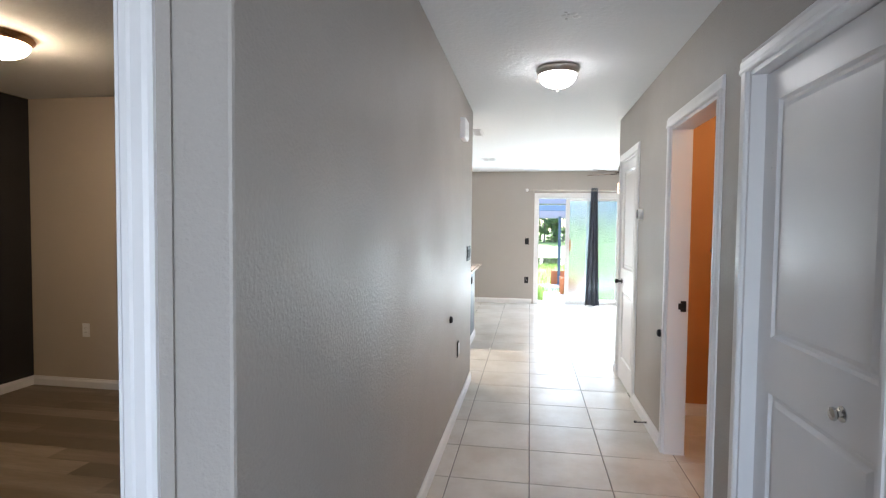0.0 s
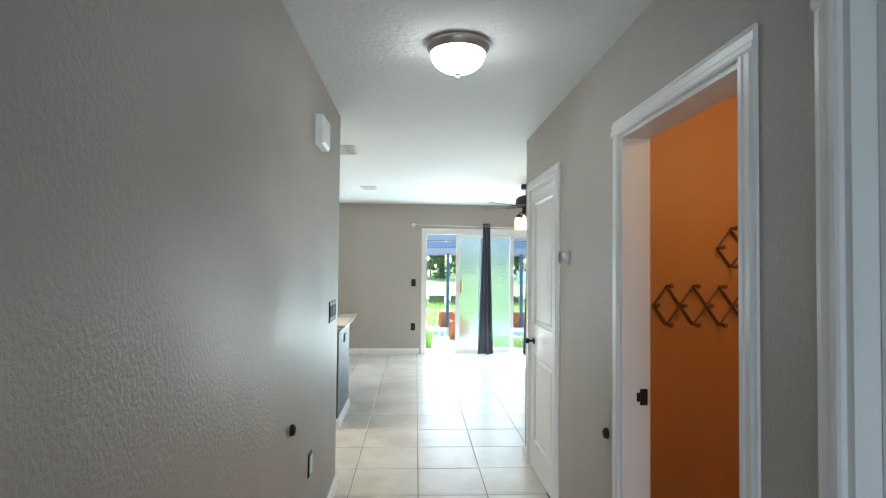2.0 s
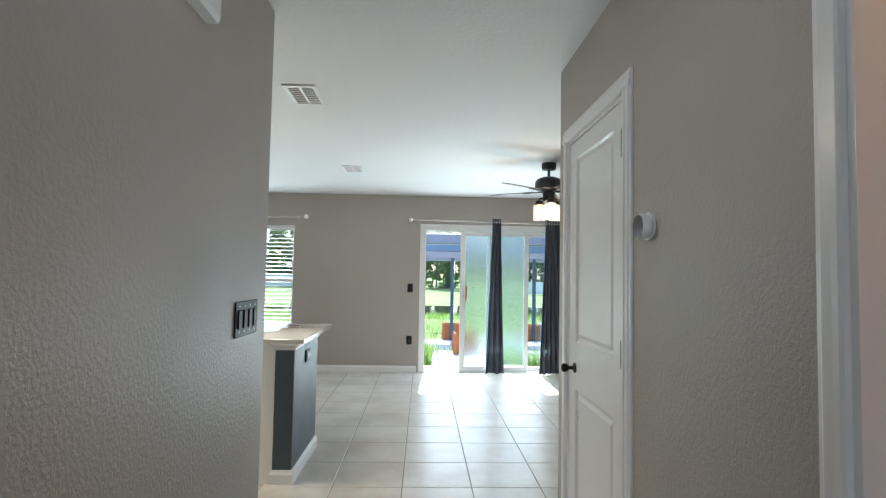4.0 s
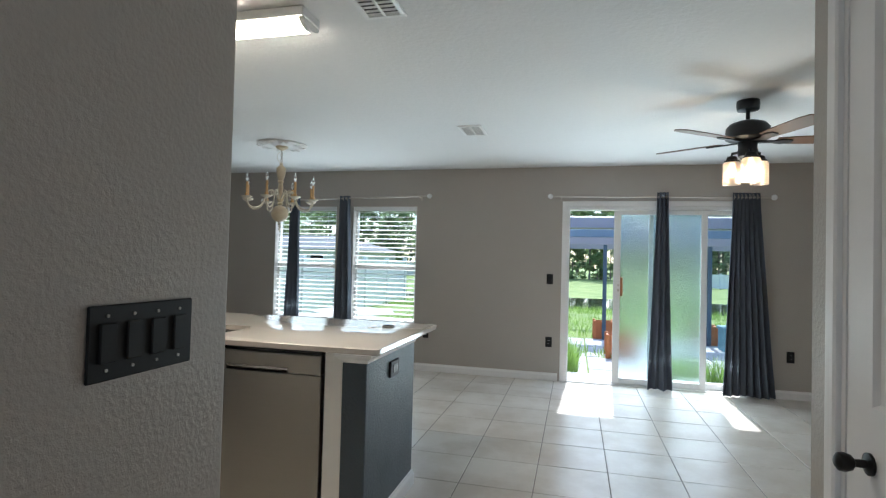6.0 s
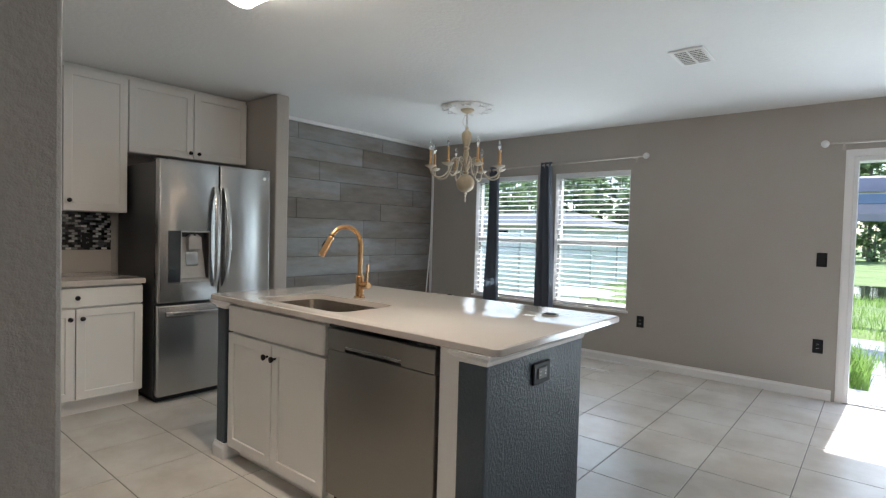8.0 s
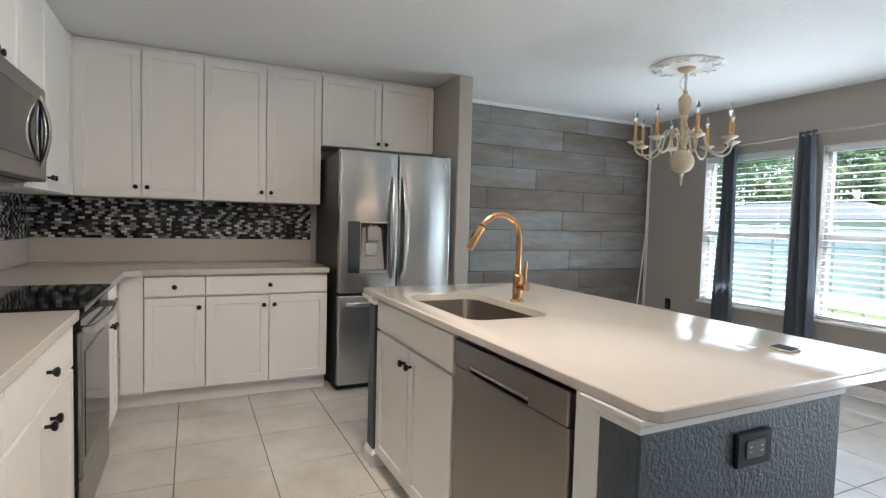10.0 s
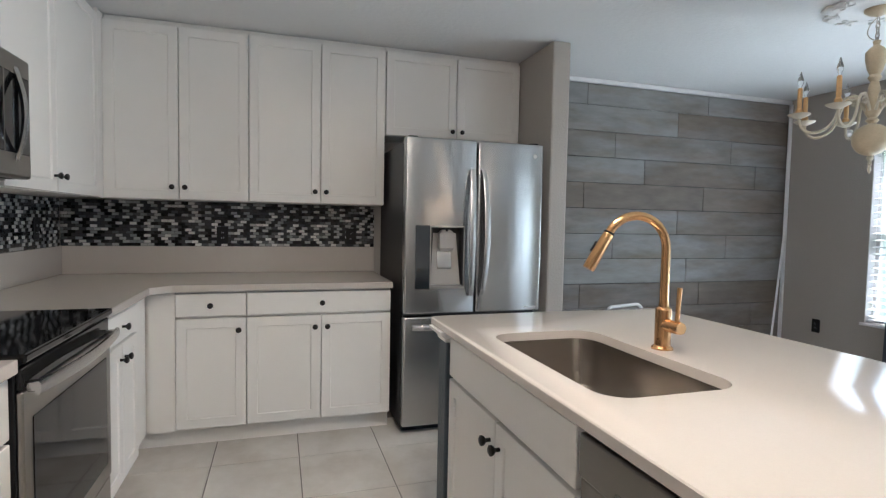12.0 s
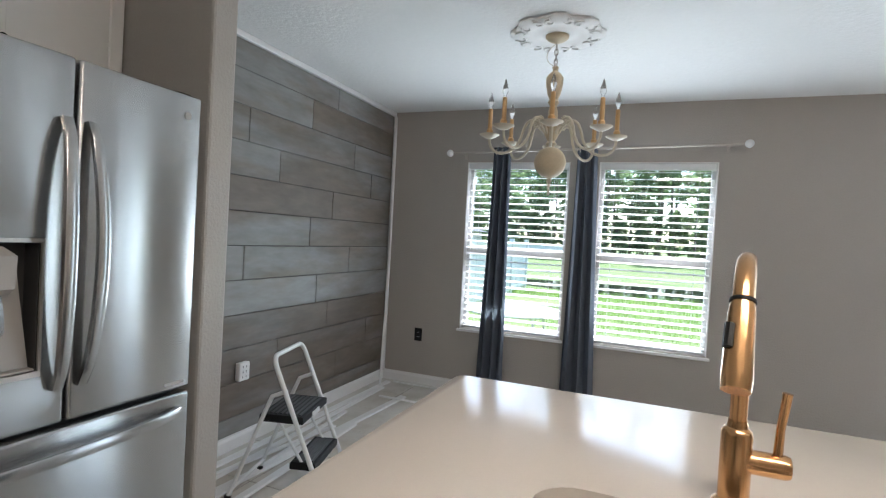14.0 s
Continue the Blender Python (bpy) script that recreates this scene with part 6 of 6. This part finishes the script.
def tree(x, y, h, kind, crown0):
    th = thing("tree", (x, y, G), "tall slender pine tree with thin needled crown" if kind == "pine" else "broad leafy tree at the edge of the woods", "tree", "trees of the wood")
    lean = random.uniform(-0.02, 0.02)
    r = 0.011 * h
    part("trunk", tube([(x + lean * h * t, y, G + h * t) for t in (0, 0.15, 0.4, 0.7, 0.95)], [r * 1.3, r, r * 0.8, r * 0.5, r * 0.12], 7), M_BARK, th)
    limbs = bmesh.new()
    verts, faces = [], []
    n = 26 if kind == "pine" else 34
    for k in range(n):
        t = crown0 + (0.98 - crown0) * (k + random.random()) / n
        z = G + h * t
        a = random.uniform(0, 6.28)
        if kind == "pine":
            reach = h * 0.15 * (1.15 - t) / (1.15 - crown0) * random.uniform(0.6, 1.3) + 0.3
        else:
            s = (t - crown0) / (1 - crown0)
            reach = h * 0.3 * math.sin(math.pi * min(0.98, 0.2 + 0.78 * s)) * random.uniform(0.5, 1.15)
        e = Vector((x + lean * h * t + reach * math.cos(a), y + reach * math.sin(a), z + reach * random.uniform(0.0, 0.35)))
        bm_tube(limbs, [(x + lean * h * t, y, z), tuple((Vector((x + lean * h * t, y, z)) + e) / 2 + Vector((0, 0, 0.05 * reach))), tuple(e)], [r * 0.35, r * 0.22, r * 0.08], 4)
        for _ in range(44):
            q = Vector((x + lean * h * t, y, z)).lerp(e, random.uniform(0.3, 1.08)) + Vector((random.gauss(0, 0.33), random.gauss(0, 0.33), random.gauss(0, 0.22))) * (0.25 + 0.03 * h)
            s = random.uniform(0.1, 0.26) * (0.6 + h / 24)
            u = Vector((random.gauss(0, 1), random.gauss(0, 1), random.gauss(0, 0.7))).normalized() * s
            v = u.cross(Vector((random.gauss(0, 1), random.gauss(0, 1), random.gauss(0, 1)))).normalized() * s * random.uniform(0.35, 0.7)
            i = len(verts)
            verts += [tuple(q - u), tuple(q + v), tuple(q + u * 1.1), tuple(q - v)]
            faces.append((i, i + 1, i + 2, i + 3))
    part("limbs", limbs, M_BARK, th)
    me = bpy.data.meshes.new("crown")
    me.from_pydata([tuple(Vector(p) - ORIGIN[th]) for p in verts], [], faces)
    me.materials.append(M_LEAF)
    o = new("crown", me)
    o.parent = th
    return th


protos = [tree(-10.0, 62.0, 15.0, "pine", 0.45), tree(3.0, 60.0, 17.0, "pine", 0.5), tree(12.0, 63.0, 14.0, "pine", 0.35), tree(-4.0, 61.0, 8.5, "broad", 0.12), tree(7.0, 60.0, 6.5, "broad", 0.06), tree(0.0, 59.0, 5.0, "broad", 0.03)]
rng = random.Random(4)
for k in range(230):
    low = k % 2 == 0
    p = protos[rng.choice((3, 4, 5)) if low else rng.choice((0, 1, 2))]
    if low:
        x, y = -62 + 124 * (k / 230) + rng.uniform(-0.8, 0.8), rng.uniform(57.5, 62)
    else:
        x, y = -64 + 128 * (k / 230) + rng.uniform(-1.5, 1.5), rng.uniform(60, 84)
    s = rng.uniform(0.8, 1.2)
    c = copy_thing(p, Matrix.LocRotScale((x, y, G), Euler((0, 0, rng.uniform(0, 6.28))), None))
    c.scale = (s, s, s * rng.uniform(0.9, 1.15))

# ---------------------------------------------------------------- tiles and planks, piece by piece
PITCH, GX, GY = 0.441, 0.054, 7.62
tile_mesh = {}


def tile(x0, y0, x1, y1):
    key = (round(x1 - x0, 3), round(y1 - y0, 3))
    if key not in tile_mesh:
        w, d = key[0] / 2, key[1] / 2
        b = 0.0022
        tile_mesh[key] = mesh_of("tile", loft([[(-w + i, -d + i, z), (w - i, -d + i, z), (w - i, d - i, z), (-w + i, d - i, z)] for z, i in ((-0.008, 0), (-b, 0), (0, b))]), M_TILE)
    o = new("tile", tile_mesh[key])
    o.location = ((x0 + x1) / 2, (y0 + y1) / 2, random.uniform(-0.0004, 0.0004))
    o.parent = floor


for rx0, ry0, rx1, ry1 in ((XW, YS + 0.55, XE, YB), (XL, YF, XR, YS + 0.55), (XF, -1.4, XR, YF), (XR, 2.74, 2.7, 4.52)):
    for i in range(-12, 10):
        for j in range(-22, 7):
            a, b = GX + i * PITCH + 0.0027, GY + j * PITCH + 0.0027
            c, d = a + PITCH - 0.0054, b + PITCH - 0.0054
            a, b, c, d = max(a, rx0), max(b, ry0), min(c, rx1), min(d, ry1)
            if c - a < 0.02 or d - b < 0.02:
                continue
            if c < -3.8 and b < 6.4 or (b > 6.5 and d < 6.95 and a > -2.38 and c < -0.9):
                continue
            tile(a, b, c, d)

M_PLANK = material("weathered_grey_wood", (0.175, 0.142, 0.115), 0.5, color2=(0.228, 0.226, 0.222), vary_scale=1.7, random_=0.12, hue_random=0.3, grain=0.4, grain_scale=5, stretch=(1, 0.8, 3.2), bump=0.3, bump_scale=30, rough_vary=0.08)
rows = ((2.235, 2.40, (8.08, 9.27)), (2.03, 2.235, (8.96,)), (1.825, 2.03, (8.35, 9.535)), (1.62, 1.825, (8.64, 9.82)), (1.415, 1.62, (8.07, 9.255)), (1.21, 1.415, (7.8, 8.99)), (1.005, 1.21, (8.354, 9.523)),
        (0.80, 1.005, (7.9, 9.1)), (0.60, 0.80, (8.06, 9.25)), (0.395, 0.60, (8.7, 9.85)), (0.19, 0.395, (8.2, 9.4)), (0.0, 0.19, (8.9,)))
for z0, z1, joints in rows:
    ys = [7.527, *joints, YB - 0.002]
    for a, b in zip(ys, ys[1:]):
        d = 0.013 + random.uniform(0, 0.003)
        part("plank", loft([[(XA + 0.001, y, z) for y, z in ((a + 0.0022, z0 + 0.0022), (b - 0.0022, z0 + 0.0022), (b - 0.0022, z1 - 0.0022), (a + 0.0022, z1 - 0.0022))],
                            [(XA + d - 0.0015, y, z) for y, z in ((a + 0.0022, z0 + 0.0022), (b - 0.0022, z0 + 0.0022), (b - 0.0022, z1 - 0.0022), (a + 0.0022, z1 - 0.0022))],
                            [(XA + d, y, z) for y, z in ((a + 0.0045, z0 + 0.0045), (b - 0.0045, z0 + 0.0045), (b - 0.0045, z1 - 0.0045), (a + 0.0045, z1 - 0.0045))]]), M_PLANK, wall_accent)

M_LVP = material("brown_grey_vinyl_plank", (0.13, 0.095, 0.065), 0.4, color2=(0.25, 0.2, 0.15), vary_scale=1.6, random_=0.14, grain=0.2, grain_scale=24, stretch=(0.5, 4, 1), bump=0.15, bump_scale=40)
for j in range(20):
    y = YF + T + j * 0.15
    x = -4.16 - random.uniform(0, 1.1)
    while x < XL - T:
        a, b = max(x, -4.16), min(x + 1.2, XL - T)
        if b - a > 0.03 and y < 4.19:
            part("plank", box(a + 0.0006, y + 0.0006, 0.0045, b - 0.0006, min(y + 0.1494, 4.2), 0.01), M_LVP, floor_bedroom)
        x += 1.2
